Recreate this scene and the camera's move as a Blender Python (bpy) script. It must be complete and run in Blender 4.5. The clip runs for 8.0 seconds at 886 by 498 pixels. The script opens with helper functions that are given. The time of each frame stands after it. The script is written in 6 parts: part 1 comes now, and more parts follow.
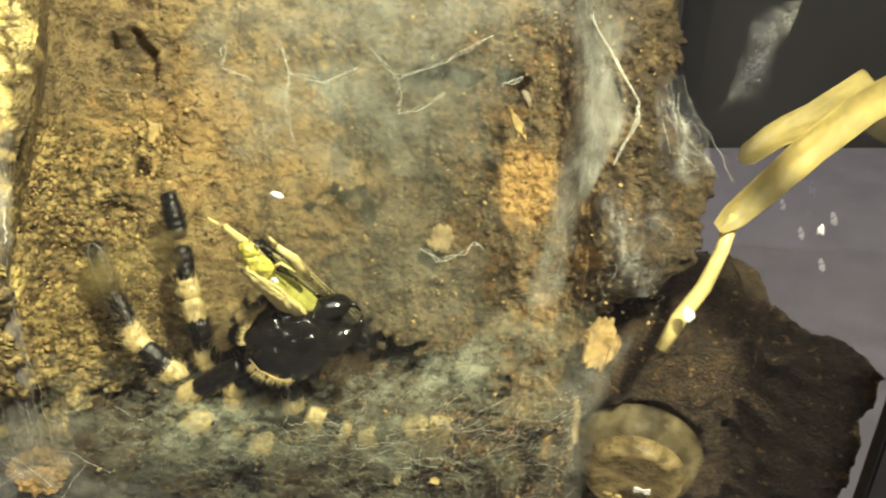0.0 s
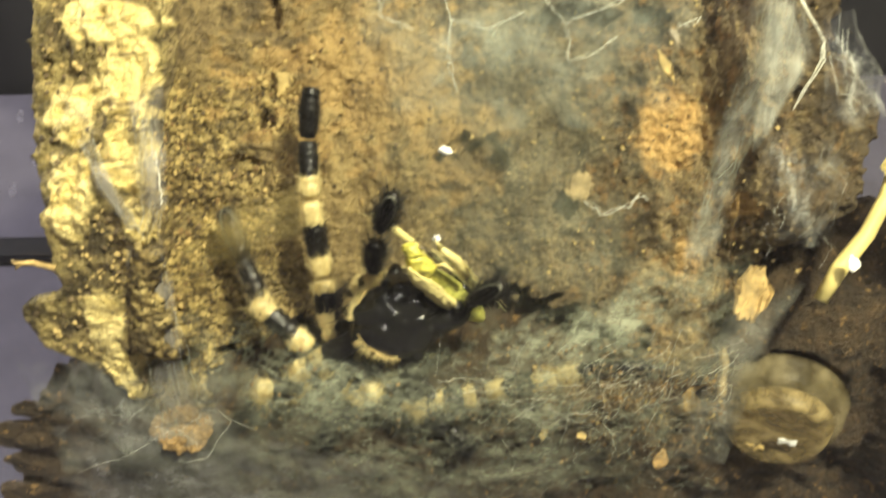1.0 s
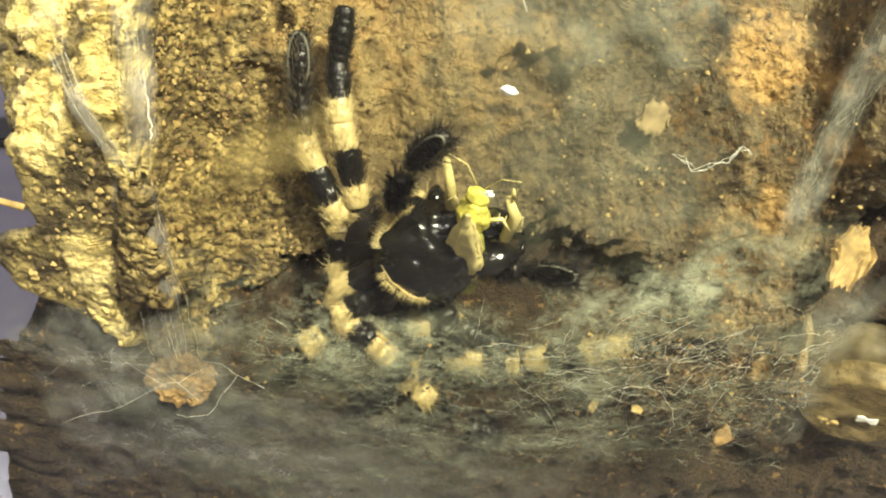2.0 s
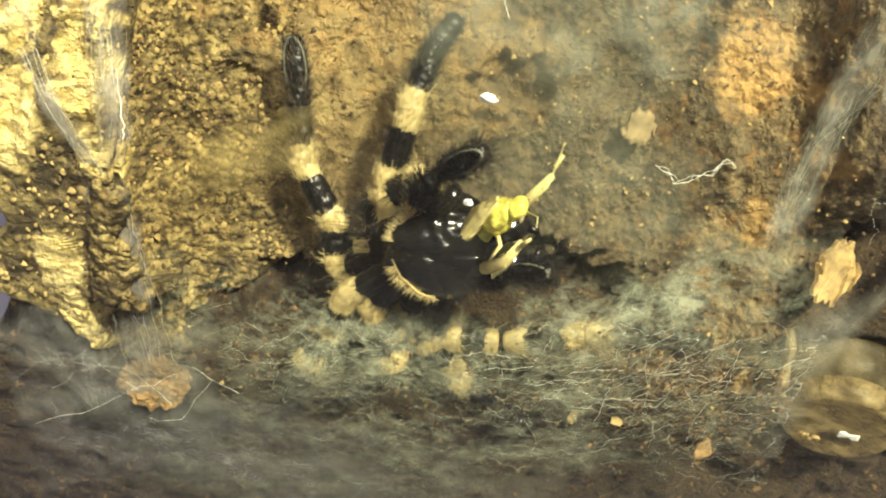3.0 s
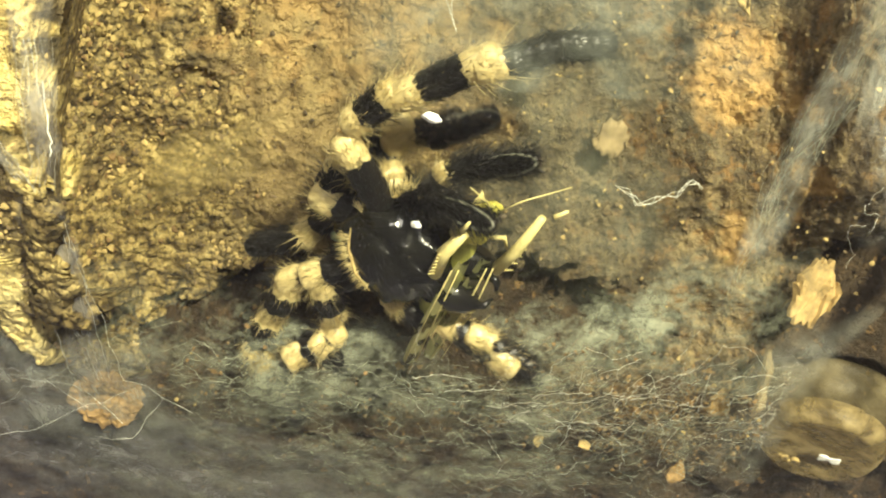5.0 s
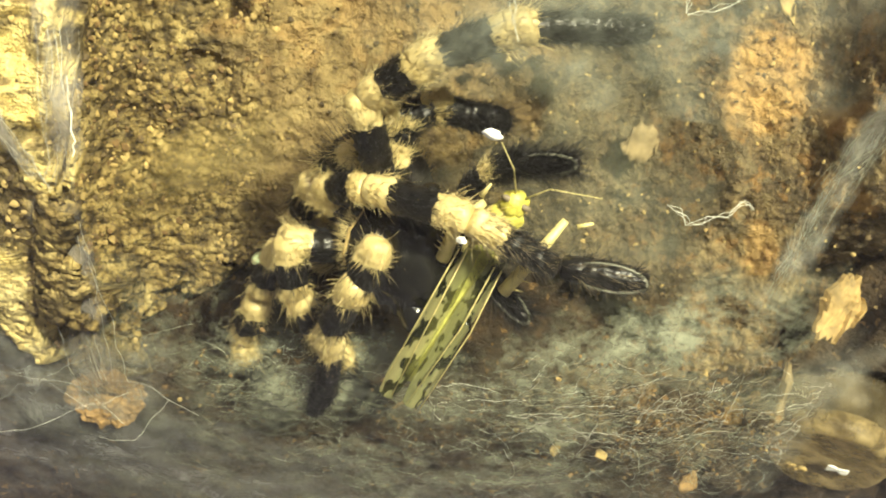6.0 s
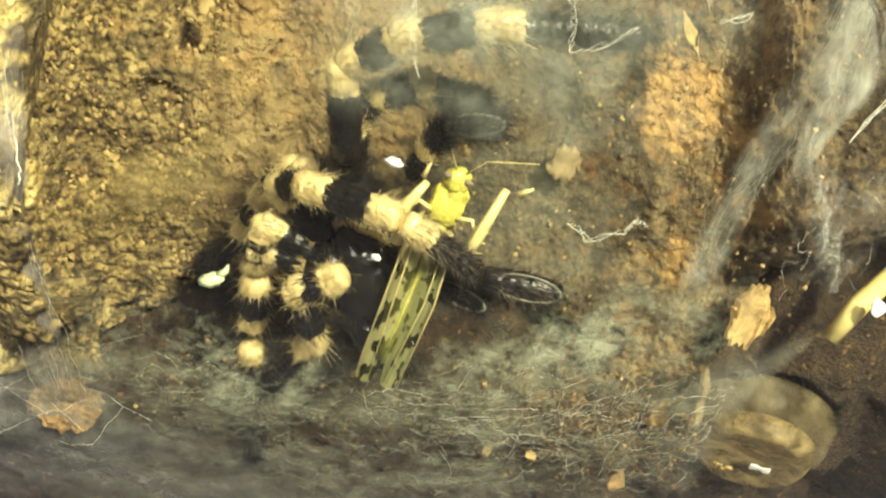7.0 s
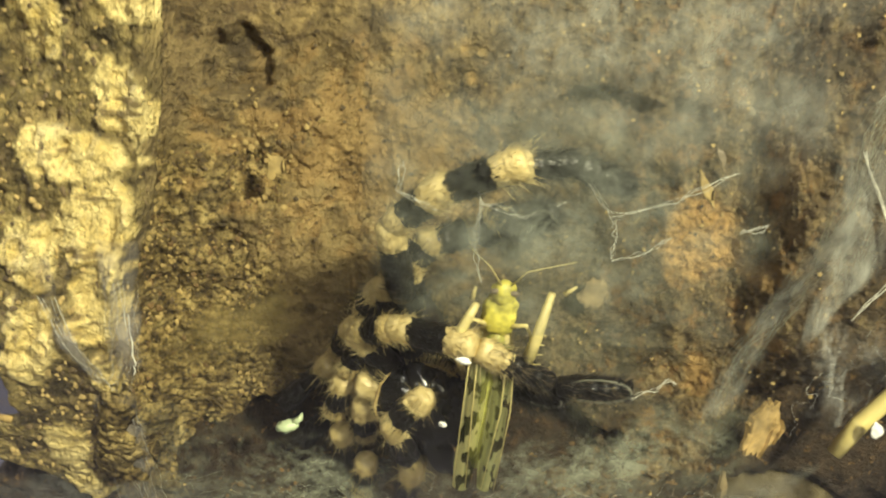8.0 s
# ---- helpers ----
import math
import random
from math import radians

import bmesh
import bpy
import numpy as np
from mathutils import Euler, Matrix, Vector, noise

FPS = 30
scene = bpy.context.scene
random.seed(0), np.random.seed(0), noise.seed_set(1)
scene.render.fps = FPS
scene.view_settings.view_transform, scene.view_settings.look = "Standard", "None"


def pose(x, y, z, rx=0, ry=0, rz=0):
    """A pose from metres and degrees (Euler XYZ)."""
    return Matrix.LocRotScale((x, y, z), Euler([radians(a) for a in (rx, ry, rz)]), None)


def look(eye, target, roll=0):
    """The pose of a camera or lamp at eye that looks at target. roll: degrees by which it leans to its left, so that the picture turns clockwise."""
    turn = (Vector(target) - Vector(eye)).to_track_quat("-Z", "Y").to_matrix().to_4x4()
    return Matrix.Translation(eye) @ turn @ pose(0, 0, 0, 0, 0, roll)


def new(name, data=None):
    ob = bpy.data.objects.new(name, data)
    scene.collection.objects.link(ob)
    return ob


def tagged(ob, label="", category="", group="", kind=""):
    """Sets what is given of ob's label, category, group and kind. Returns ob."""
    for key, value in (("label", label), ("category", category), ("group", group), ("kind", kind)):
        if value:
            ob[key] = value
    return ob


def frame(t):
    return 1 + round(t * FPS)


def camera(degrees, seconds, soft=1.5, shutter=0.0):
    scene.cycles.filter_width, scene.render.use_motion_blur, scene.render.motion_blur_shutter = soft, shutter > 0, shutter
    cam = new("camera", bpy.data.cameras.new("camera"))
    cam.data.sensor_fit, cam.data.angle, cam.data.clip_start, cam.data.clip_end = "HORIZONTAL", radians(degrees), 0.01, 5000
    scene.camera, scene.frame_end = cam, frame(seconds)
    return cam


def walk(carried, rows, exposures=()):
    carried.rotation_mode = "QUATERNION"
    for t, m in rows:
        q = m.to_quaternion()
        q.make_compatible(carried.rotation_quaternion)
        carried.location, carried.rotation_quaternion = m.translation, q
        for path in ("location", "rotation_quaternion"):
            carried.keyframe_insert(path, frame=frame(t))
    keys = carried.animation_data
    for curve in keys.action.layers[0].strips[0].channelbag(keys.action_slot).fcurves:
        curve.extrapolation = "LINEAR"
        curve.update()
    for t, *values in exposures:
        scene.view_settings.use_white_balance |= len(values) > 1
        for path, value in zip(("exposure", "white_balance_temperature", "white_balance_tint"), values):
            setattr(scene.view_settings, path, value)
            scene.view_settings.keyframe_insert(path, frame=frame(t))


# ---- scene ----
cam = camera(51.8, 8.0, soft=2.0, shutter=0.4)
METRES, EYE, TILT, LEAN, TURN = 0.2, 0.25, -32.0, 0.0, 0.0
EXPO, KEY, FILL = 0.0, 8.9, 5.2
ROWS = [
    (0.0, 0.0, 0.0, 0.0, 0.0, 0.0, -0.0),
    (0.5, -0.0595, 0.0213, 0.0276, 0.84, -1.6, 1.11),
    (1.0, -0.1228, 0.034, 0.0216, 2.07, -4.22, 1.08),
    (1.5, -0.1501, 0.0736, 0.0202, 3.27, -10.98, -0.51),
    (2.0, -0.1576, 0.195, 0.073, 3.3, -12.26, -1.25),
    (3.5, -0.1445, 0.2119, 0.0739, 3.03, -12.19, -2.72),
    (4.0, -0.1481, 0.2084, 0.0534, 3.24, -11.87, -2.52),
    (4.5, -0.0875, 0.2239, 0.0747, 4.09, -12.16, -2.1),
    (6.0, -0.1731, 0.2864, 0.1199, 1.18, -15.24, -5.12),
    (6.5, -0.175, 0.2714, 0.1147, 0.51, -15.39, -5.33),
    (7.0, -0.1147, 0.2341, 0.1452, 1.02, -14.7, -4.76),
    (7.5, -0.1614, 0.2283, 0.2239, 1.08, -14.25, -4.48),
    (8.0, -0.1775, 0.1795, 0.3139, 0.29, -15.84, -3.62),
]
walk(cam, [(t, pose(0, 0, EYE, TILT, LEAN, TURN) @ pose(METRES * x, METRES * y, METRES * z, 90 + pitch, roll, yaw)) for t, x, y, z, yaw, pitch, roll in ROWS],
     exposures=[(0.0, EXPO - 0.1), (2.0, EXPO + 0.12), (6.6, EXPO + 0.12), (7.0, EXPO + 0.04), (7.5, EXPO - 0.26), (8.0, EXPO - 0.66)])

# the frame in which the leaning bark is laid out: x right, y into the bark, z up along it
LEAN_FRAME = pose(0, 0, EYE, TILT)
GLASS_Y = 0.1465          # inner face of the front panel
TAN, COS, SIN = math.tan(radians(-TILT)), math.cos(radians(TILT)), math.sin(radians(-TILT))


def to_world(x, y, z):
    return LEAN_FRAME @ Vector((x, y, z))


def glass_depth(z, gap=0.0):
    """Depth, in the bark's frame, of the plane that lies gap behind the front panel."""
    return (GLASS_Y + gap - SIN * z) / COS


# ---- light ----
world = bpy.data.worlds.new("room_air")
scene.world = world
world.use_nodes = True
world.node_tree.nodes["Background"].inputs[0].default_value = (0.9, 0.93, 1.0, 1)
world.node_tree.nodes["Background"].inputs[1].default_value = 0.1


def area_lamp(name, eye, target, size, power, colour):
    data = bpy.data.lights.new(name, "AREA")
    data.shape, data.size, data.energy, data.color = "DISK", size, power, colour
    ob = new(name, data)
    ob.matrix_basis = look(eye, target)
    return ob


SPOT = to_world(-0.03, 0.19, -0.01)
area_lamp("desk_lamp_light", SPOT + Vector((0.38, -0.34, 0.82)) * 0.62, SPOT, 0.05, KEY, (1.0, 0.945, 0.625))
area_lamp("side_lamp_light", (-0.55, 0.42, 0.5), (-0.2, 0.26, 0.0), 0.08, 3.5, (1.0, 0.97, 0.98))
area_lamp("ceiling_light", (0.05, -0.25, 1.08), (0, 0.2, 0), 0.35, FILL, (1.0, 0.97, 0.84))


# ---- materials ----
def rgb(c):
    return (*c, 1.0)


class Mat:
    """A node material, built up step by step."""

    def __init__(self, name, rough=0.8, **sockets):
        self.m = bpy.data.materials.new(name)
        self.m.use_nodes = True
        self.t = self.m.node_tree
        self.b = self.t.nodes["Principled BSDF"]
        self.out = self.t.nodes["Material Output"]
        self.b.inputs["Roughness"].default_value = rough
        for key, value in sockets.items():
            self.b.inputs[key.replace("_", " ")].default_value = value
        self.c = self.t.nodes.new("ShaderNodeTexCoord").outputs["Object"]

    def node(self, kind):
        return self.t.nodes.new(kind)

    def link(self, a, b):
        self.t.links.new(a, b)

    def noise(self, scale, detail=5.0, rough=0.6, stretch=(1, 1, 1), distort=0.0):
        mp = self.t.nodes.new("ShaderNodeMapping")
        mp.inputs["Scale"].default_value = stretch
        self.link(self.c, mp.inputs["Vector"])
        n = self.t.nodes.new("ShaderNodeTexNoise")
        n.inputs["Scale"].default_value, n.inputs["Detail"].default_value = scale, detail
        n.inputs["Roughness"].default_value, n.inputs["Distortion"].default_value = rough, distort
        self.link(mp.outputs[0], n.inputs["Vector"])
        return n.outputs["Fac"]

    def cells(self, scale, feature="F1"):
        n = self.t.nodes.new("ShaderNodeTexVoronoi")
        n.feature = feature
        n.inputs["Scale"].default_value = scale
        self.link(self.c, n.inputs["Vector"])
        return n.outputs["Distance"]

    def ramp(self, fac, stops):
        n = self.t.nodes.new("ShaderNodeValToRGB")
        e = n.color_ramp.elements
        while len(e) < len(stops):
            e.new(0.5)
        for k, (p, c) in zip(e, stops):
            k.position, k.color = p, (rgb(c) if len(c) == 3 else c)
        self.link(fac, n.inputs[0])
        return n.outputs[0]

    def fade(self, fac, lo, hi, a=0.0, b=1.0):
        n = self.t.nodes.new("ShaderNodeMapRange")
        for i, v in enumerate((lo, hi, a, b)):
            n.inputs[i + 1].default_value = v
        self.link(fac, n.inputs[0])
        return n.outputs[0]

    def maths(self, op, a, b):
        n = self.t.nodes.new("ShaderNodeMath")
        n.operation = op
        for s, v in zip(n.inputs, (a, b)):
            if isinstance(v, (int, float)):
                s.default_value = v
            else:
                self.link(v, s)
        return n.outputs[0]

    def mix(self, fac, a, b, blend="MIX"):
        n = self.t.nodes.new("ShaderNodeMix")
        n.data_type, n.blend_type = "RGBA", blend
        for s, v in zip((n.inputs[0], n.inputs[6], n.inputs[7]), (fac, a, b)):
            if isinstance(v, (int, float)):
                s.default_value = v
            elif isinstance(v, tuple):
                s.default_value = rgb(v)
            else:
                self.link(v, s)
        return n.outputs[2]

    def attr(self, name):
        n = self.t.nodes.new("ShaderNodeAttribute")
        n.attribute_name = name
        return n.outputs["Fac"]

    def colour(self, socket):
        if isinstance(socket, tuple):
            self.b.inputs["Base Color"].default_value = rgb(socket)
        else:
            self.link(socket, self.b.inputs["Base Color"])
        return self

    def bump(self, fac, height, strength=1.0):
        n = self.t.nodes.new("ShaderNodeBump")
        n.inputs["Strength"].default_value, n.inputs["Distance"].default_value = strength, height
        self.link(fac, n.inputs["Height"])
        self.link(n.outputs[0], self.b.inputs["Normal"])
        return self

    def veil(self, fac, share=0.5):
        """Lets fac of the surface show, half of it lit from behind as well; the rest is clear."""
        clear, mixed = self.t.nodes.new("ShaderNodeBsdfTransparent"), self.t.nodes.new("ShaderNodeMixShader")
        back, both = self.t.nodes.new("ShaderNodeBsdfTranslucent"), self.t.nodes.new("ShaderNodeMixShader")
        both.inputs[0].default_value = share
        src = self.b.inputs["Base Color"]
        if src.is_linked:
            self.link(src.links[0].from_socket, back.inputs[0])
        else:
            back.inputs[0].default_value = src.default_value
        self.link(self.b.outputs[0], both.inputs[1])
        self.link(back.outputs[0], both.inputs[2])
        self.link(fac, mixed.inputs[0])
        self.link(clear.outputs[0], mixed.inputs[1])
        self.link(both.outputs[0], mixed.inputs[2])
        self.link(mixed.outputs[0], self.out.inputs[0])
        return self


def plain(name, colour, rough=0.6, vary=0.25, scale=300, height=0.0002, **sockets):
    """A single substance with a little uneven colour and relief."""
    m = Mat(name, rough, **sockets)
    n = m.noise(scale, 4)
    low = tuple(c * (1 - vary) for c in colour)
    high = tuple(min(1.0, c * (1 + vary)) for c in colour)
    m.colour(m.ramp(n, [(0.3, low), (0.7, high)])).bump(n, height)
    return m.m


def bark_material():
    m = Mat("cork_bark", 0.8)
    big = m.noise(45, 6, 0.65, (1, 1, 0.6), 0.6)
    mid = m.noise(170, 6, 0.7)
    fine = m.noise(900, 4, 0.7)
    grit = m.noise(620, 3, 0.65)
    blot = m.noise(95, 5, 0.62, (1, 1, 0.8), 1.2)
    base = m.ramp(big, [(0.3, (0.055, 0.04, 0.02)), (0.43, (0.13, 0.092, 0.044)), (0.54, (0.23, 0.165, 0.078)), (0.66, (0.34, 0.25, 0.115))])
    warm = m.noise(28, 4, 0.6)
    base = m.mix(m.fade(warm, 0.45, 0.7, 0, 0.5), base, m.mix(0.5, base, (0.33, 0.17, 0.06)))
    base = m.mix(m.fade(blot, 0.56, 0.68, 0, 0.75), base, (0.45, 0.335, 0.15))
    base = m.mix(m.fade(blot, 0.44, 0.33, 0, 0.8), base, (0.045, 0.034, 0.018))
    base = m.mix(m.maths("MULTIPLY", m.attr("fleck"), m.fade(m.noise(52, 5, 0.65, (1, 1, 0.7), 1.5), 0.54, 0.43, 0, 0.8)), base, (0.06, 0.04, 0.019))
    base = m.mix(m.fade(mid, 0.5, 0.68, 0, 0.5), base, (0.46, 0.35, 0.155))
    base = m.mix(m.fade(mid, 0.46, 0.34, 0, 0.8), base, (0.04, 0.028, 0.014))
    base = m.mix(m.fade(m.noise(420, 3, 0.6), 0.44, 0.3, 0, 0.6), base, (0.045, 0.032, 0.016))
    base = m.mix(m.maths("MULTIPLY", m.attr("grey"), m.fade(big, 0.3, 0.6, 0.45, 1.0)), base,
                 m.mix(m.fade(blot, 0.38, 0.62), m.mix(m.fade(mid, 0.35, 0.6), (0.04, 0.034, 0.021), (0.105, 0.088, 0.05)), (0.19, 0.155, 0.086)))
    base = m.mix(m.fade(fine, 0.6, 0.75, 0, 0.5), base, (0.56, 0.44, 0.21))
    base = m.mix(m.fade(grit, 0.46, 0.34, 0, 0.6), base, (0.035, 0.026, 0.014))
    base = m.mix(m.fade(grit, 0.56, 0.7, 0, 0.45), base, (0.5, 0.39, 0.18))
    tan = m.mix(m.fade(blot, 0.4, 0.6), (0.27, 0.19, 0.075), (0.55, 0.41, 0.17))
    tan = m.mix(m.fade(mid, 0.44, 0.34, 0, 0.7), tan, (0.12, 0.08, 0.03))
    base = m.mix(m.maths("MULTIPLY", m.attr("tan"), m.fade(big, 0.3, 0.5, 0.45, 0.9)), base, tan)
    # cork left in loose grains along the inner wall
    cells = m.cells(560)
    cork = m.ramp(m.noise(330, 3, 0.6), [(0.34, (0.05, 0.034, 0.014)), (0.46, (0.25, 0.175, 0.06)), (0.56, (0.46, 0.34, 0.12)), (0.68, (0.68, 0.53, 0.21))])
    cork = m.mix(m.fade(m.noise(125, 5, 0.65, (1, 1, 0.8), 0.8), 0.5, 0.62, 0, 0.75), cork, m.mix(0.6, cork, (0.66, 0.52, 0.23)))
    cork = m.mix(m.fade(m.noise(760, 3, 0.6), 0.47, 0.36, 0, 0.85), cork, (0.05, 0.034, 0.014))
    cork = m.mix(m.fade(cells, 0.6, 0.95, 0, 0.5), cork, (0.06, 0.04, 0.016))
    cork = m.mix(m.fade(m.noise(70, 4, 0.6), 0.52, 0.4, 0, 0.65), cork, m.mix(0.75, cork, (0.1, 0.07, 0.03)))
    base = m.mix(m.attr("grain"), base, cork)
    # old outer bark along the broken edge
    moss = m.mix(m.fade(mid, 0.4, 0.62), (0.08, 0.062, 0.025), m.mix(m.fade(blot, 0.4, 0.58), (0.32, 0.245, 0.085), (0.6, 0.47, 0.175)))
    base = m.mix(m.maths("MULTIPLY", m.attr("rim"), m.fade(m.noise(120, 6, 0.7), 0.62, 0.5, 0.35, 0.97)), base, moss)
    rust = m.mix(m.fade(m.noise(240, 5, 0.7), 0.36, 0.6), (0.45, 0.27, 0.085), (0.68, 0.44, 0.165))
    base = m.mix(m.maths("MULTIPLY", m.attr("rust"), m.fade(mid, 0.26, 0.38, 0.3, 1.0)), base, m.mix(m.fade(fine, 0.42, 0.3, 0, 0.45), rust, (0.12, 0.07, 0.025)))
    base = m.mix(m.maths("MULTIPLY", m.attr("fleck"), m.fade(m.noise(260, 5, 0.7), 0.54, 0.62, 0, 0.8)), base, (0.3, 0.17, 0.055))
    cream = m.mix(m.fade(mid, 0.35, 0.6), (0.7, 0.53, 0.17), (0.9, 0.75, 0.34))
    cream = m.mix(m.fade(m.noise(150, 4, 0.6, (0.35, 1, 2.2)), 0.42, 0.36, 0, 0.85), cream, (0.16, 0.11, 0.045))
    cream = m.mix(m.fade(fine, 0.5, 0.36, 0, 0.45), cream, (0.3, 0.21, 0.08))
    base = m.mix(m.attr("slab"), m.mix(1.0, base, (0.84, 0.84, 0.84), "MULTIPLY"), cream)
    # brown of the right rim, and shade painted into the burrow recess and pits
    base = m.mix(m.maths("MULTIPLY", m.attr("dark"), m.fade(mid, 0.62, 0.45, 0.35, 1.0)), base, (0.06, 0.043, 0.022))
    m.colour(base)
    relief = m.maths("ADD", m.maths("MULTIPLY", mid, 0.8), m.maths("ADD", m.maths("MULTIPLY", fine, 0.25), m.maths("MULTIPLY", grit, 0.55)))
    relief = m.maths("SUBTRACT", relief, m.maths("MULTIPLY", m.maths("MULTIPLY", cells, m.attr("grain")), 0.7))
    return m.bump(relief, 0.003).m


def soil_material():
    m = Mat("soil", 0.7)
    big, mid, fine = m.noise(60, 5), m.noise(280, 6, 0.7, (1, 1, 1.6)), m.noise(1300, 3)
    c = m.ramp(mid, [(0.3, (0.014, 0.009, 0.005)), (0.46, (0.043, 0.028, 0.013)), (0.58, (0.072, 0.046, 0.022)), (0.68, (0.15, 0.095, 0.042))])
    c = m.mix(m.fade(big, 0.42, 0.68, 0, 0.5), c, (0.105, 0.068, 0.032))
    c = m.mix(m.fade(m.noise(420, 2, 0.5), 0.64, 0.7, 0, 0.85), c, (0.33, 0.2, 0.07))
    m.colour(c)
    return m.bump(m.maths("ADD", m.maths("ADD", mid, big), m.maths("MULTIPLY", fine, 0.5)), 0.004).m


def web_material(name, low, high, colour=(0.76, 0.79, 0.66), scale=120, stretch=(1, 1, 1), most=0.8):
    m = Mat(name, 0.7)
    n = m.noise(scale, 8, 0.75, stretch, 0.5)
    th = m.noise(scale * 7, 4, 0.7, stretch, 0.8)
    f = m.maths("ADD", m.maths("MULTIPLY", n, 0.62), m.maths("MULTIPLY", th, 0.38))
    f = m.maths("MULTIPLY", m.fade(f, low, high, 0.0, most), m.attr("dense"))
    m.colour(m.ramp(n, [(0.35, tuple(c * 0.6 for c in colour)), (0.7, colour)]))
    return m.veil(f, 0.3).m


def clear_material(name, tint=(1, 1, 1), gloss=0.02):
    m = Mat(name)
    clear, shine, both = m.node("ShaderNodeBsdfTransparent"), m.node("ShaderNodeBsdfGlossy"), m.node("ShaderNodeMixShader")
    clear.inputs[0].default_value = rgb(tint)
    shine.inputs["Roughness"].default_value = 0.03
    face = m.node("ShaderNodeLayerWeight")
    face.inputs[0].default_value = 0.5
    m.link(m.maths("ADD", m.maths("MULTIPLY", m.maths("POWER", face.outputs["Facing"], 5.0), 0.9), gloss), both.inputs[0])
    m.link(clear.outputs[0], both.inputs[1])
    m.link(shine.outputs[0], both.inputs[2])
    m.link(both.outputs[0], m.out.inputs[0])
    return m.m


BARK, SOIL = bark_material(), soil_material()
WEB_THICK = web_material("web_thick", 0.33, 0.68, (0.68, 0.7, 0.62), scale=75, stretch=(1.4, 1, 0.3), most=0.74)
WEB_GAUZE = web_material("web_gauze", 0.34, 0.7, (0.46, 0.5, 0.42), scale=60, stretch=(0.7, 1, 1), most=0.62)
WEB_SKIRT = web_material("web_skirt", 0.42, 0.62, (0.5, 0.49, 0.5), scale=70, stretch=(0.8, 1, 1.2), most=0.75)
WEB_APRON = web_material("web_apron", 0.28, 0.72, (0.46, 0.46, 0.4), scale=40, stretch=(0.7, 1, 1.4), most=0.55)
WEB_RIBBON = web_material("web_ribbon", 0.3, 0.62, (0.66, 0.64, 0.61), scale=90, stretch=(1.5, 1, 0.35), most=0.8)
WEB_FOLD = web_material("web_fold", 0.4, 0.66, (0.74, 0.75, 0.7), scale=160, stretch=(1, 1, 0.6), most=0.8)
WEB_DUST = web_material("web_dust", 0.3, 0.75, (0.42, 0.33, 0.12), scale=45, stretch=(0.6, 1, 1), most=0.9)
WEB_SHEET = web_material("web_sheet", 0.44, 0.63, (0.46, 0.49, 0.36), scale=85, stretch=(0.6, 1, 1), most=0.8)
WEB_CLOUD = web_material("web_cloud", 0.36, 0.72, (0.62, 0.63, 0.54), scale=55, stretch=(0.8, 1, 0.7), most=0.8)
WEB_HAZE = web_material("web_haze", 0.2, 0.85, (0.44, 0.47, 0.35), scale=35, most=0.36)
SILK_DULL = plain("dusty_silk", (0.36, 0.37, 0.28), 0.6, 0.25)
SILK = plain("silk", (0.72, 0.72, 0.62), 0.5, 0.15)
ACRYLIC = clear_material("clear_acrylic")
BLACK_PLASTIC = plain("black_plastic", (0.012, 0.012, 0.015), 0.4, 0.3)
TABLE = plain("lilac_tabletop", (0.125, 0.117, 0.155), 0.25, 0.12, 40, 0.0001)
WALL_DARK = plain("dark_wall", (0.016, 0.0155, 0.019), 0.7, 0.3, 12, 0.001)
WALL_PALE = plain("pale_wall", (0.5, 0.47, 0.42), 0.8, 0.1, 6, 0.001)


def chitin_material():
    m = Mat("dark_chitin", 0.2, Specular_IOR_Level=0.5)
    n = m.noise(220, 4)
    m.colour(m.ramp(n, [(0.35, (0.003, 0.003, 0.003)), (0.75, (0.014, 0.014, 0.011))]))
    return m.bump(m.maths("ADD", m.noise(180, 3), m.maths("MULTIPLY", m.noise(900, 2), 0.1)), 0.0006).m


def leg_material(name, rough):
    """Black legs with cream bands, by the attribute cream."""
    m = Mat(name, rough)
    n = m.noise(420, 4, 0.7, (0.35, 1, 1))
    black = m.ramp(n, [(0.35, (0.004, 0.004, 0.004)), (0.75, (0.014, 0.012, 0.009))])
    cream = m.ramp(n, [(0.3, (0.42, 0.32, 0.12)), (0.62, (0.7, 0.58, 0.28))])
    m.colour(m.mix(m.fade(m.maths("ADD", m.attr("cream"), m.fade(m.noise(520, 4, 0.7, (0.5, 1, 1)), 0.3, 0.7, -0.5, 0.5)), 0.45, 0.55), black, cream))
    return m.bump(n, 0.0006).m


def wing_material():
    m = Mat("locust_wing", 0.45)
    cells = m.cells(330)
    veins = m.noise(500, 2, 0.5, (0.12, 1, 1))
    mark = m.fade(m.noise(470, 2, 0.5, (0.6, 1, 1.2)), 0.52, 0.57)
    c = m.mix(m.fade(veins, 0.45, 0.6), (0.4, 0.41, 0.19), (0.6, 0.57, 0.29))
    c = m.mix(mark, c, (0.035, 0.04, 0.015))
    c = m.mix(m.fade(cells, 0.06, 0.0), c, (0.6, 0.55, 0.22))
    m.colour(c).bump(veins, 0.0004)
    solid = m.node("ShaderNodeValue")
    solid.outputs[0].default_value = 0.62
    return m.veil(solid.outputs[0], 0.35).m


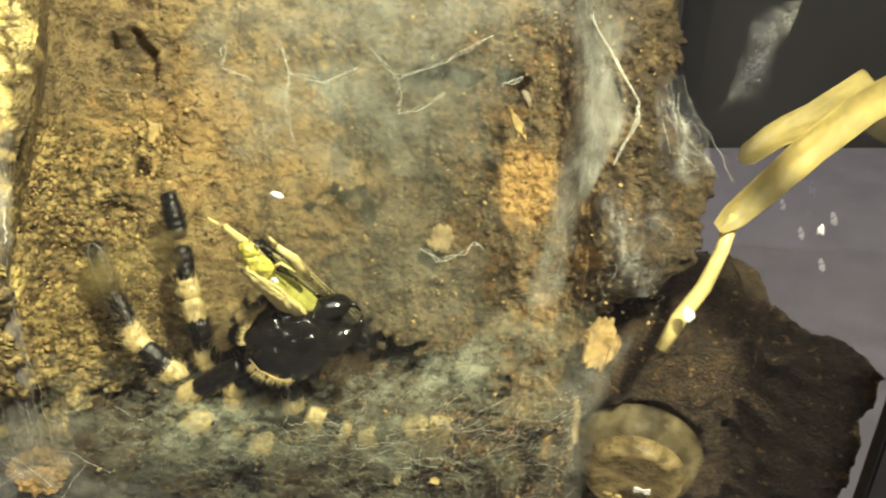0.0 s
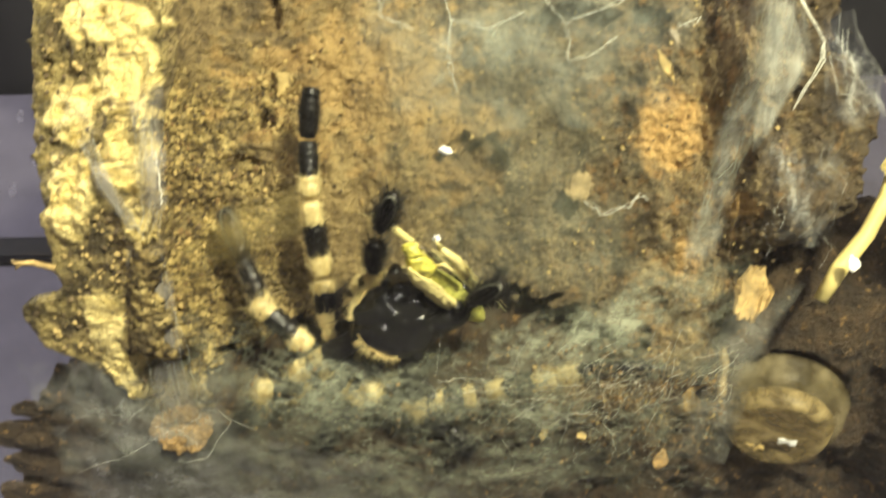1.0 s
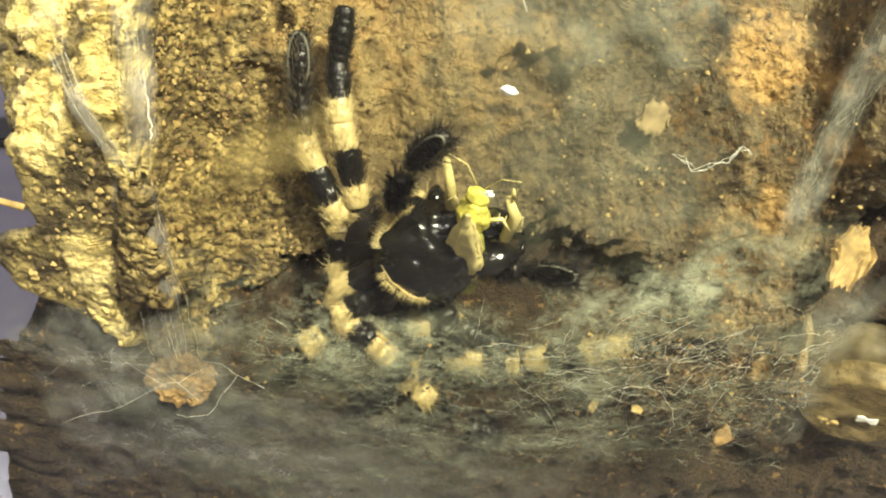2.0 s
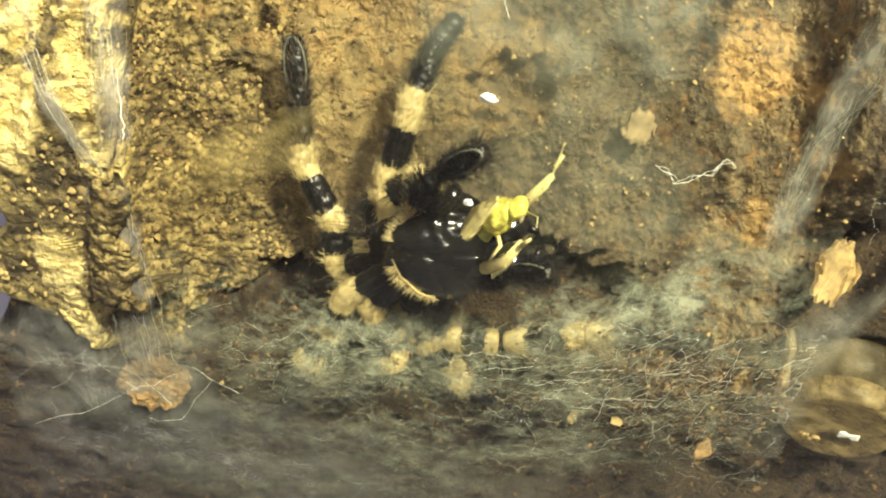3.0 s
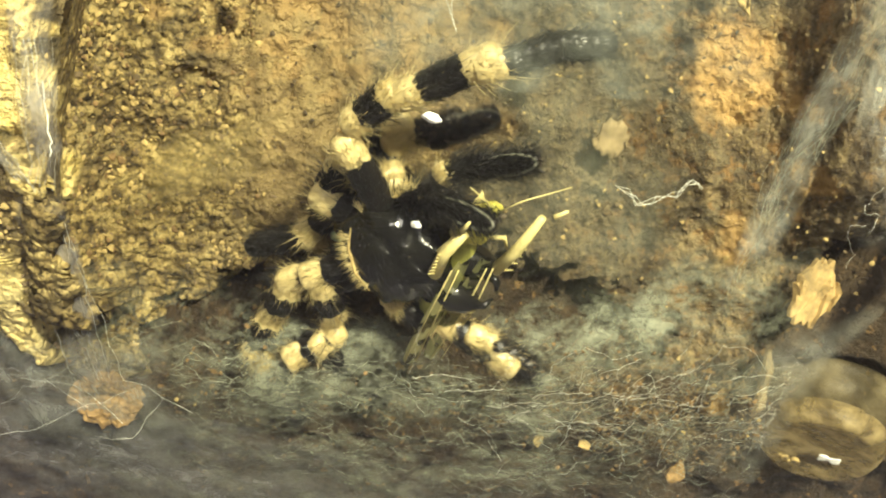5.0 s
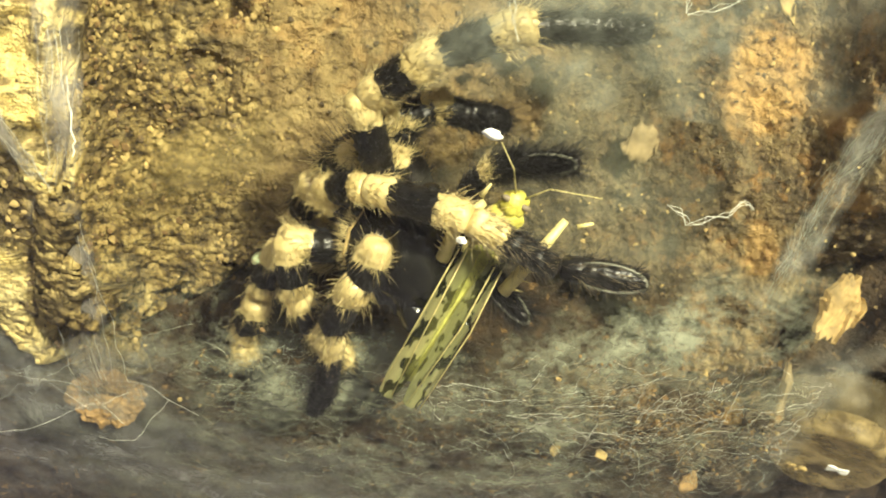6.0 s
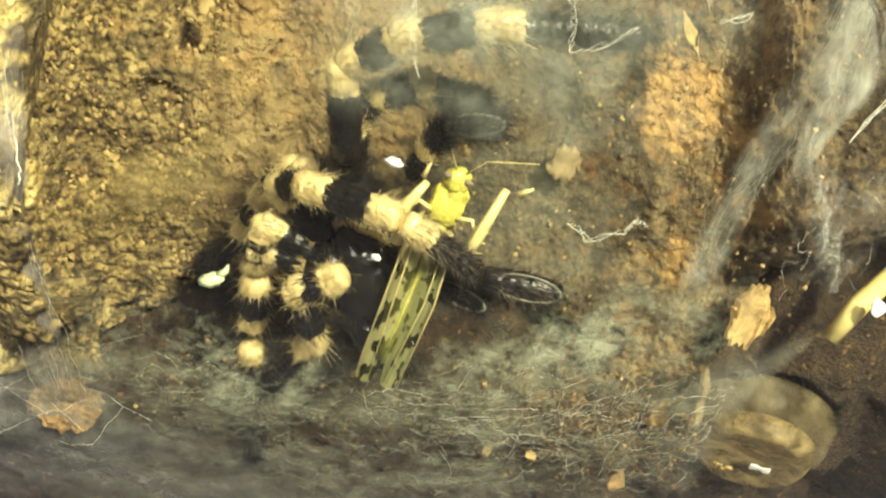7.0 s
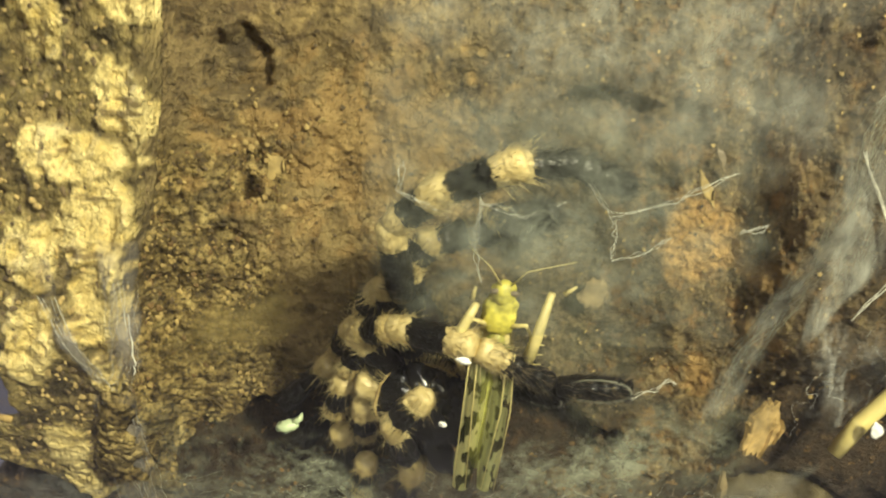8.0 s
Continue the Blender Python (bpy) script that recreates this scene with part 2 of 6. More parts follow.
CHITIN = chitin_material()
LEG_SKIN, LEG_HAIR = leg_material("leg_skin", 0.3), leg_material("leg_hair", 0.4)
BODY_HAIR = plain("dark_body_hair", (0.025, 0.02, 0.016), 0.6, 0.4)
RUFOUS = plain("grey_brown_hair", (0.2, 0.16, 0.1), 0.5, 0.3)
PAD = plain("pale_foot_pad", (0.15, 0.15, 0.115), 0.5, 0.25)
LOCUST_YELLOW = plain("locust_yellow", (0.6, 0.55, 0.1), 0.35, 0.6, 500, 0.0005)
LOCUST_GREEN = plain("locust_green", (0.42, 0.42, 0.1), 0.4, 0.35, 500)
LOCUST_PALE = plain("locust_pale", (0.66, 0.57, 0.24), 0.4, 0.25, 500)
WING = wing_material()
FLAKE = plain("pale_bark_flake", (0.4, 0.28, 0.11), 0.8, 0.6, 300, 0.001)
LEAF = plain("yellow_leaf", (0.62, 0.52, 0.2), 0.45, 0.3, 90, 0.0005)
RESIDUE = plain("white_residue", (0.92, 0.92, 0.88), 0.3, 0.05)
CAP_PLASTIC = plain("frosted_plastic", (0.5, 0.42, 0.25), 0.3, 0.3, 90, 0.0004)
CRUMB = plain("crumb", (0.14, 0.1, 0.05), 0.85, 0.7, 160, 0.0006)
CRUMB_PALE = plain("pale_crumb", (0.42, 0.31, 0.12), 0.8, 0.5, 220, 0.0006)
PALE_GREEN = plain("pale_green", (0.55, 0.66, 0.4), 0.3, 0.3)
SCALE = plain("tan_scale", (0.26, 0.2, 0.1), 0.85, 0.6, 200, 0.0006)
RUST = plain("rusty_cork", (0.31, 0.2, 0.08), 0.9, 0.65, 420, 0.0008)
TAWNY = plain("tawny_crumb", (0.2, 0.125, 0.05), 0.85, 0.6, 200, 0.0006)


# ---- building helpers ----
def shade(me, smooth=True):
    me.polygons.foreach_set("use_smooth", [smooth] * len(me.polygons))
    me.update()


def part(name, bm, material, parent=None, label="", smooth=True, m=None):
    """Links a bmesh as one mesh object, under a thing if parent is given."""
    me = bpy.data.meshes.new(name)
    bm.to_mesh(me)
    bm.free()
    me.materials.append(material)
    shade(me, smooth)
    ob = new(name, me)
    ob.parent = parent
    if m is not None:
        ob.matrix_basis = m
    return tagged(ob, label)


def box(x0, x1, y0, y1, z0, z1, bevel=0.0):
    bm = bmesh.new()
    bmesh.ops.create_cube(bm, size=1.0, matrix=Matrix.LocRotScale(((x0 + x1) / 2, (y0 + y1) / 2, (z0 + z1) / 2), None, (x1 - x0, y1 - y0, z1 - z0)))
    if bevel:
        bmesh.ops.bevel(bm, geom=bm.edges[:], offset=bevel, segments=2, affect="EDGES")
    return bm


def sheet(nu, nv, place):
    """A grid of nu x nv faces, each corner at place(u, v), u and v from 0 to 1."""
    bm = bmesh.new()
    v = [[bm.verts.new(place(i / nu, j / nv)) for i in range(nu + 1)] for j in range(nv + 1)]
    for j in range(nv):
        for i in range(nu):
            bm.faces.new((v[j][i], v[j][i + 1], v[j + 1][i + 1], v[j + 1][i]))
    return bm


def tube(points, radii, sides=8, caps=True):
    """A round, tapering body along points."""
    bm = bmesh.new()
    rings = []
    pts = [Vector(p) for p in points]
    side = None
    for i, p in enumerate(pts):
        d = (pts[min(i + 1, len(pts) - 1)] - pts[max(i - 1, 0)]).normalized()
        if side is None:
            side = d.orthogonal().normalized()
        side = (side - d * side.dot(d)).normalized()
        up = d.cross(side)
        rings.append([bm.verts.new(p + radii[i] * (math.cos(a) * side + math.sin(a) * up)) for a in (2 * math.pi * k / sides for k in range(sides))])
    for a, b in zip(rings, rings[1:]):
        for k in range(sides):
            bm.faces.new((a[k], a[(k + 1) % sides], b[(k + 1) % sides], b[k]))
    if caps:
        bm.faces.new(rings[0][::-1])
        bm.faces.new(rings[-1])
    return bm


def merge(bm, other, m=None):
    """Adds another bmesh to bm."""
    me = bpy.data.meshes.new("scrap")
    if m is not None:
        other.transform(m)
    other.to_mesh(me)
    other.free()
    bm.from_mesh(me)
    bpy.data.meshes.remove(me)
    return bm


def lerp(x, table):
    """Straight-line lookup in a short table of pairs."""
    xs, ys = zip(*table)
    return float(np.interp(x, xs, ys))


def fbm(x, y, z, scale, octaves=4):
    return noise.fractal(Vector((x * scale, y * scale, z * scale)), 0.9, 2.1, octaves)


def spot(x, z, cx, cz, rx, rz, rag=0.5):
    """1 inside a ragged oval patch, 0 outside."""
    d = math.hypot((x - cx) / rx, (z - cz) / rz) + rag * fbm(x, 7.1, z, 220, 3)
    return max(0.0, min(1.0, (1.25 - d) * 2.5))


def give(ob, name, values):
    ob.data.attributes.new(name, "FLOAT", "POINT").data.foreach_set("value", values)


# ---- room ----
tagged(part("table", box(-0.84, 0.84, -0.74, 0.525, -0.03, -0.001, 0.003), TABLE, smooth=False), "lilac-grey smooth tabletop under the clear terrarium", "table", kind="structure")
tagged(part("wall_back", box(-0.9, 0.9, 0.53, 0.58, -0.03, 1.15), WALL_DARK, smooth=False), "dark wall behind the table", "wall", kind="structure")
tagged(part("wall_front", box(-0.9, 0.9, -0.8, -0.75, -0.03, 1.15), WALL_PALE, smooth=False), "pale plain wall of the room", "wall", kind="structure")
tagged(part("wall_left", box(-0.9, -0.85, -0.75, 0.53, -0.03, 1.15), WALL_PALE, smooth=False), "pale plain wall of the room", "wall", kind="structure")
tagged(part("wall_right", box(0.85, 0.9, -0.75, 0.53, -0.03, 1.15), WALL_PALE, smooth=False), "pale plain wall of the room", "wall", kind="structure")
tagged(part("ceiling", box(-0.9, 0.9, -0.8, 0.58, 1.15, 1.2), WALL_PALE, smooth=False), "pale plain ceiling", "ceiling", kind="structure")
tagged(part("flat_rail", box(-0.8, -0.156, 0.343, 0.36, -0.001, 0.004, 0.001), BLACK_PLASTIC, smooth=False), "flat black rail lying across the lilac tabletop", "rail")

# ---- terrarium ----
X0, X1, Y0, Y1, TOP = -0.1475, 0.0955, 0.1435, 0.335, 0.31


def terrarium():
    ob = tagged(new("terrarium"), "clear acrylic terrarium with black edge strips on a table", "terrarium")
    for name, b, lab in (("front_panel", (X0, X1, Y0, GLASS_Y, 0.004, TOP), "clear front panel"), ("back_panel", (X0, X1, Y1, Y1 + 0.003, 0.004, TOP), ""),
                         ("side_panel", (X0 - 0.003, X0, Y0, Y1, 0.004, TOP), ""), ("side_panel", (X1, X1 + 0.003, Y0, Y1, 0.004, TOP), ""),
                         ("floor_panel", (X0, X1, Y0, Y1, 0.0, 0.003), "")):
        p = part(name, box(*b, 0.0004), ACRYLIC, ob, lab, smooth=False)
        p.visible_shadow = False
    for x in (X0, X1):
        for y in (Y0 - 0.002, Y1 + 0.004):
            part("corner_strip", box(x - 0.005, x + 0.005, y - 0.004, y + 0.001, 0.0, TOP, 0.0006), BLACK_PLASTIC, ob, "black corner strip", smooth=False)
    part("bottom_strip", box(X0 - 0.004, X1 + 0.004, Y1 + 0.005, Y1 + 0.008, 0.0, 0.004, 0.0006), BLACK_PLASTIC, ob, "black bottom edge strip", smooth=False)
    for x in (X0 - 0.0035, X1 + 0.0035):
        for k in range(3):
            for j in range(2):
                bm = bmesh.new()
                n = 20
                bm.faces.new([bm.verts.new((0, 0.0024 * math.cos(t), 0.0017 * math.sin(t))) for t in (2 * math.pi * i / n for i in range(n))])
                bmesh.ops.solidify(bm, geom=bm.faces[:], thickness=0.0004)
                part("vent_plug", bm, FROST, ob, "frosted oval vent", m=pose(x, 0.2 + 0.016 * k, 0.12 + 0.014 * j))
    return ob


def frost_material():
    m = Mat("frosted_vent", 0.5)
    m.colour((0.8, 0.78, 0.88))
    return m.veil(m.fade(m.noise(500, 3), 0.3, 0.7, 0.15, 0.5), 0.4).m


FROST = frost_material()
terrarium()


# ---- bark ----
EDGE_L = [(-0.12, -0.108), (-0.05, -0.104), (-0.043, -0.1005), (-0.0391, -0.101), (-0.0359, -0.1045), (-0.0323, -0.1085), (-0.0287, -0.1148), (-0.0245, -0.1165), (-0.0192, -0.1165), (-0.0175, -0.1087), (-0.0139, -0.1073), (-0.0027, -0.106), (0.0062, -0.1074), (0.0159, -0.1088), (0.035, -0.106), (0.12, -0.104)]
EDGE_R = [(-0.12, 0.028), (-0.048, 0.0274), (-0.0395, 0.0305), (-0.0296, 0.0305), (-0.0271, 0.0367), (-0.0197, 0.0404), (-0.0135, 0.039), (-0.0073, 0.0515), (-0.0036, 0.0571), (0.005, 0.0577), (0.0175, 0.062), (0.025, 0.0565), (0.03, 0.0503), (0.036, 0.0497), (0.047, 0.0534), (0.055, 0.0521), (0.12, 0.053)]
# depth of the hollow inner face across the half tube
HOLLOW = [(-0.13, 0.178), (-0.107, 0.176), (-0.099, 0.1725), (-0.0895, 0.1725), (-0.0875, 0.178), (-0.0868, 0.196), (-0.0852, 0.212), (-0.081, 0.2195), (-0.07, 0.2245), (-0.03, 0.227), (0.0, 0.226),
          (0.014, 0.2245), (0.021, 0.2235), (0.028, 0.221), (0.0315, 0.2155), (0.036, 0.207), (0.042, 0.203), (0.052, 0.203), (0.06, 0.205), (0.066, 0.207)]
# how far the wall is hollowed out under the left rim
UNDERCUT = [(-0.0878, 0.0), (-0.0868, 0.0085), (-0.0852, 0.0165), (-0.081, 0.0155), (-0.07, 0.007), (-0.054, 0.0)]
# sideways shift of the left rim along the tube
RIM_SHIFT = [(-0.02, 0.0), (0.0, 0.002), (0.012, 0.0045), (0.026, 0.0075), (0.045, 0.0095), (0.12, 0.0095)]


def rim_shift(x, z):
    return lerp(z, RIM_SHIFT) * max(0.0, min(1.0, (-0.05 - x) / 0.02))


# length along the cross-section, so that the steep walls get as many points as the flat back
ARC = [(0.0, HOLLOW[0][0])]
for (xa, ya), (xb, yb) in zip(HOLLOW, HOLLOW[1:]):
    ARC.append((ARC[-1][0] + math.hypot(xb - xa, yb - ya), xb))
ARC_OF_X = [(xx, ss) for ss, xx in ARC]


# pale crusts left on the broken edge: middle and half sizes
CRUSTS = ((-0.0832, 0.0455, 0.005, 0.0075), (-0.093, 0.035, 0.0105, 0.0042), (-0.0872, 0.0245, 0.0058, 0.0075), (-0.0884, 0.009, 0.0042, 0.0088), (-0.0885, -0.001, 0.0022, 0.005), (-0.0822, 0.0575, 0.004, 0.0024),
          (-0.1, 0.0033, 0.0062, 0.0075), (-0.0995, 0.0165, 0.004, 0.005), (-0.101, -0.0222, 0.0038, 0.0065), (-0.1, -0.0325, 0.0026, 0.0055), (-0.0838, -0.0095, 0.0011, 0.0042), (-0.0985, -0.0405, 0.0028, 0.002), (-0.0965, 0.0565, 0.004, 0.0045))


def crust(x, z):
    if x > -0.075:
        return 0.0
    rag = 0.75 * fbm(x, 7.1, z, 110, 6) - 0.18
    return max(max(0.0, min(1.0, (0.93 - math.hypot((x - cx) / rx, (z - cz) / rz) - rag) * 7)) for cx, cz, rx, rz in CRUSTS)


def terrace(f):
    """Soft steps."""
    k = math.floor(f)
    w = min(1.0, (f - k) * 2.2)
    return k + w * w * (3 - 2 * w)


def bark_depth(x, z):
    px = x - rim_shift(x, z)
    d = lerp(px, HOLLOW)
    x = lerp(px, ARC_OF_X) - 0.04
    if px > 0.012:                                     # lower down the rim lies back
        d += (max(d, 0.2215) - d) * max(0.0, min(1.0, (-0.002 - z) / 0.018))
    calm = 1.0 - 0.55 * max(0.0, 1 - abs(px + 0.0845) / 0.0065)      # smoother on the steep wall
    d += calm * (0.0028 * fbm(x, 0, z * 0.7, 70, 4) + 0.0012 * abs(fbm(x, 3, z, 210, 4)) + 0.0004 * terrace(3 * fbm(x, 8, z * 0.6, 150, 3)) + 0.0007 * fbm(x, 6, z, 700, 2))
    rim = max(0.0, min(1.0, max((-0.0865 - px) * 300, (px - 0.031) * 300)))
    d += rim * (0.0012 * fbm(x, 9, z * 0.45, 70, 3) + 0.0006 * terrace(3.2 * fbm(x, 9, z * 0.55, 140, 4)))
    d += 0.04 * spot(px - 0.8 * (z + 0.043), z, -0.046, -0.042, 0.031, 0.0175, 0.3)
    d += 0.014 * spot(px, z, -0.012, -0.037, 0.022, 0.009, 0.4)
    d += 0.005 * spot(px, z, -0.0735, 0.0455, 0.0045, 0.007, 0.4) + 0.003 * spot(px, z, -0.074, 0.008, 0.003, 0.003, 0.5)
    d += 0.006 * spot(px, z, -0.001, 0.041, 0.008, 0.004, 0.4) + 0.004 * spot(px, z, -0.024, 0.01, 0.007, 0.004, 0.6) + 0.004 * spot(px, z, 0.017, 0.04, 0.004, 0.004, 0.6)
    if z < -0.028 and px < -0.076:                     # the lower corner lies back behind the silk
        d += (max(d, 0.213 + 0.004 * fbm(px, 5, z, 120, 4)) - d) * max(0.0, min(1.0, (px + 0.101) / 0.004)) * min(1.0, (-0.028 - z) / 0.004)
    return max(d, glass_depth(z, 0.0015 + 0.0008 * fbm(x, 5, z, 300, 2) + 0.022 * max(0.0, min(1.0, (-0.041 + 0.006 * fbm(px, 11, 0, 130, 3) - z) / 0.012))))


def bark():
    zs = (-0.07, 0.115)
    keep, crusts = [], []

    def place(u, v):
        z = zs[0] + v * (zs[1] - zs[0])
        rag = 0.0013 * fbm(0.2, 0, z, 160, 3)
        x = lerp(z, EDGE_L) + rag
        a, b = lerp(x - rim_shift(x, z), ARC_OF_X), lerp(lerp(z, EDGE_R) + 0.0011 * fbm(0.7, 0, z, 200, 3), ARC_OF_X)
        x = lerp(a + u * (b - a), ARC)
        under = lerp(x, UNDERCUT)
        x += rim_shift(x, z)
        keep.append((x, z))
        crusts.append(crust(x, z))
        return x - under, bark_depth(x, z) - 0.0007 * crusts[-1], z

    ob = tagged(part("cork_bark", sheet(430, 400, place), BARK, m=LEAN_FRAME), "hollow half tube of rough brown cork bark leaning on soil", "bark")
    xy = [(x - rim_shift(x, z), x, z) for x, z in keep]
    give(ob, "rust", [max(spot(x, z, 0.0205, 0.0155, 0.0072, 0.0088, 0.45), 0.7 * spot(x, z, 0.0334, -0.0024, 0.0032, 0.0026, 0.7), 0.6 * spot(x, z, 0.0331, 0.0106, 0.0032, 0.0028, 0.7), 0.75 * spot(x, z, 0.0246, -0.0164, 0.0026, 0.0062, 0.8),
                          0.45 * spot(x, z, 0.02, -0.05, 0.012, 0.005), 0.45 * spot(x, z, -0.05, 0.03, 0.02, 0.016, 1.2), 0.35 * spot(x, z, -0.028, 0.012, 0.01, 0.012, 0.9)) if x > -0.08 else 0.0 for x, _, z in xy])
    give(ob, "fleck", [max(0.0, min(1.0, (x + 0.012) * 50)) for x, _, z in xy])
    give(ob, "grain", [max(max(0.0, min(1.0, (-0.0605 - x + 0.012 * fbm(x, 4, z, 60, 4)) * 110)) * max(0.0, min(1.0, (0.036 - z + 0.01 * fbm(x, 4, z, 60, 3)) * 80)) * (1 if x > -0.0872 else 0),
                           0.9 * spot(x, z, -0.1, -0.0395, 0.008, 0.01, 0.5), 0.95 * spot(x, z, -0.0905, -0.02, 0.0065, 0.02, 0.5), 0.7 * spot(x, z, -0.113, -0.025, 0.006, 0.008, 0.6)) for x, _, z in xy])
    give(ob, "tan", [max(0.9 * spot(x, z, -0.052, 0.02, 0.022, 0.045, 0.7), 0.8 * spot(x, z, -0.062, -0.012, 0.018, 0.012, 0.6)) for x, _, z in xy])
    give(ob, "slab", crusts)
    give(ob, "rim", [max(0.0, min(1.0, (-0.0868 - x) * 400)) * (1 - 0.85 * spot(x, z, -0.0905, -0.02, 0.0065, 0.02, 0.5)) for x, _, z in xy])
    give(ob, "grey", [max(0.85 * spot(x, z, -0.012, 0.008, 0.032, 0.036, 0.8), 0.55 * spot(x, z, 0.0, 0.05, 0.035, 0.02, 0.8), 0.5 * spot(x, z, -0.06, -0.022, 0.02, 0.01, 0.8)) for x, _, z in xy])
    # right rim is dark brown bark; the spots paint shade into the dug recesses
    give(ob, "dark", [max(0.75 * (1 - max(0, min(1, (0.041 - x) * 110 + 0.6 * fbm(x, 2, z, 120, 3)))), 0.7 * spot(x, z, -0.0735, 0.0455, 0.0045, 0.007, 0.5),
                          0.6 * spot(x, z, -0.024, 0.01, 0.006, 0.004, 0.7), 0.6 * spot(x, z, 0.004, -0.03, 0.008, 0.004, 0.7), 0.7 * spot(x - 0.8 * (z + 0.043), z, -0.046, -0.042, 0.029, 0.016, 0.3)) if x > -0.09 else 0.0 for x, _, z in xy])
    thick = ob.modifiers.new("thickness", "SOLIDIFY")
    thick.thickness, thick.offset = 0.0022, -1
    return ob


bark()


# ---- soil ----
SOIL_TOP = [(-0.15, 0.03), (-0.143, 0.055), (-0.134, 0.086), (-0.126, 0.1), (-0.118, 0.102), (-0.10, 0.092), (-0.06, 0.084), (0.0, 0.086), (0.03, 0.1), (0.045, 0.111), (0.07, 0.114), (0.08, 0.121), (0.09, 0.126), (0.094, 0.122)]
SOIL_FRONT = [(-0.15, 0.1515), (-0.11, 0.153), (-0.03, 0.154), (0.0, 0.161), (0.03, 0.166), (0.072, 0.167), (0.09, 0.151), (0.096, 0.15)]
SOIL_BACK = [(-0.15, 0.03), (-0.12, 0.1), (0.02, 0.105), (0.045, 0.12), (0.073, 0.1225), (0.0825, 0.117), (0.092, 0.098), (0.0955, 0.086)]


def soil():
    def place(u, v):
        x = X0 + 0.001 + u * (X1 - X0 - 0.002)
        top = lerp(x, SOIL_TOP) + (0.006 if x < -0.085 else 0.002) * fbm(x, 0, 0, 150, 4)
        front = lerp(x, SOIL_FRONT)
        if v < 0.45:                                   # the face behind the front panel
            z = 0.004 + (top - 0.004) * v / 0.45
            y = front + 0.0022 * max(-0.2, 0.35 + fbm(x, 1, z, 200, 5)) + (0.004 * fbm(x, 2, z, 60, 3) if x > 0 else 0)
            y += 0.006 * max(0.0, (z - 0.1) / 0.014) ** 2 if 0.035 < x < 0.075 else 0.0
            # the hole that holds the sunken cap
            y += 0.016 * max(0, min(1, 3 * (1.15 - math.hypot((x - 0.0475) / 0.0155, (z - 0.084) / 0.0155))))
        else:                                          # the open top
            w = (v - 0.45) / 0.55
            y = front + (0.006 if 0.035 < x < 0.075 else 0.0) + w * (Y1 - front - 0.009)
            far = max(0.0, min(1.0, (y - front - 0.006) / 0.026))
            z = top + (lerp(x, SOIL_BACK) - top) * far * far * (3 - 2 * far)
            z = max(0.004, z - 0.6 * max(0, y - 0.2) + 0.0025 * fbm(x, y, 0, 130, 5) + 0.0016 * abs(fbm(x, y, 4, 420, 2)))
        return x, y, z

    return tagged(part("soil", sheet(260, 220, place), SOIL), "dark brown moist soil heaped behind the clear front panel", "soil", kind="stuff")


soil()


# ---- webs ----
def web_sheet(name, label, corner, nu, nv, material, fade=0.25, seed=0.0, wave=0.0012, top=1.0, foot=1.0):
    """A sheet of silk. corner(u, v) gives its place in the bark's frame; it thins out towards its edges."""
    dense = []

    def place(u, v):
        x, y, z = corner(u, v)
        y += wave * fbm(x, seed, z, 140, 3)
        edge = min(u, 1 - u, v * 1.2, (1 - v) * top) / fade + 0.6 * fbm(x + seed, 4, z, 110, 3)
        dense.append(max(0.0, min(1.0, edge)) * (foot + (1 - foot) * min(1.0, v * 1.9)) * (1.0 if foot == 1 else max(0.6, min(1.0, 0.55 + (u - 0.2) * 2.2 + max(0, 0.5 - v) * 2)) * max(0.08, min(1.0, (v - 0.06 - 0.5 * max(0.0, u - 0.4) / 0.6 + 0.12 * fbm(x, 2, z, 60, 3)) * 6))))
        return x, y, z

    ob = tagged(part(name, sheet(nu, nv, place), material, m=LEAN_FRAME), label, "spider web")
    give(ob, "dense", dense)
    return ob


def strand(bm, points, radius, rng, sag=0.0, jitter=0.0006):
    """One silk thread through points, a little crooked."""
    pts = []
    for a, b in zip(points, points[1:]):
        a, b = Vector(a), Vector(b)
        n = max(3, int((b - a).length / 0.0025))
        for i in range(n):
            p = a.lerp(b, i / n)
            pts.append(p + Vector((rng.uniform(-1, 1), rng.uniform(-0.5, 0.5), rng.uniform(-1, 1))) * jitter + Vector((0, 0, -sag * math.sin(math.pi * i / n))))
    pts.append(Vector(points[-1]))
    merge(bm, tube(pts, [radius * rng.uniform(0.7, 1.3) for _ in pts], 4, False))


def thread_fan(rng, count, start, end, radius=0.000026):
    """Many threads from places given by start(r) to places given by end(r)."""
    bm = bmesh.new()
    for _ in range(count):
        a, b = start(rng), end(rng)
        mid = [a[i] * 0.5 + b[i] * 0.5 + rng.uniform(-0.004, 0.004) * (0.3 if i == 1 else 1) for i in range(3)]
        strand(bm, [a, mid, b], radius * rng.uniform(0.6, 1.6), rng)
    return bm


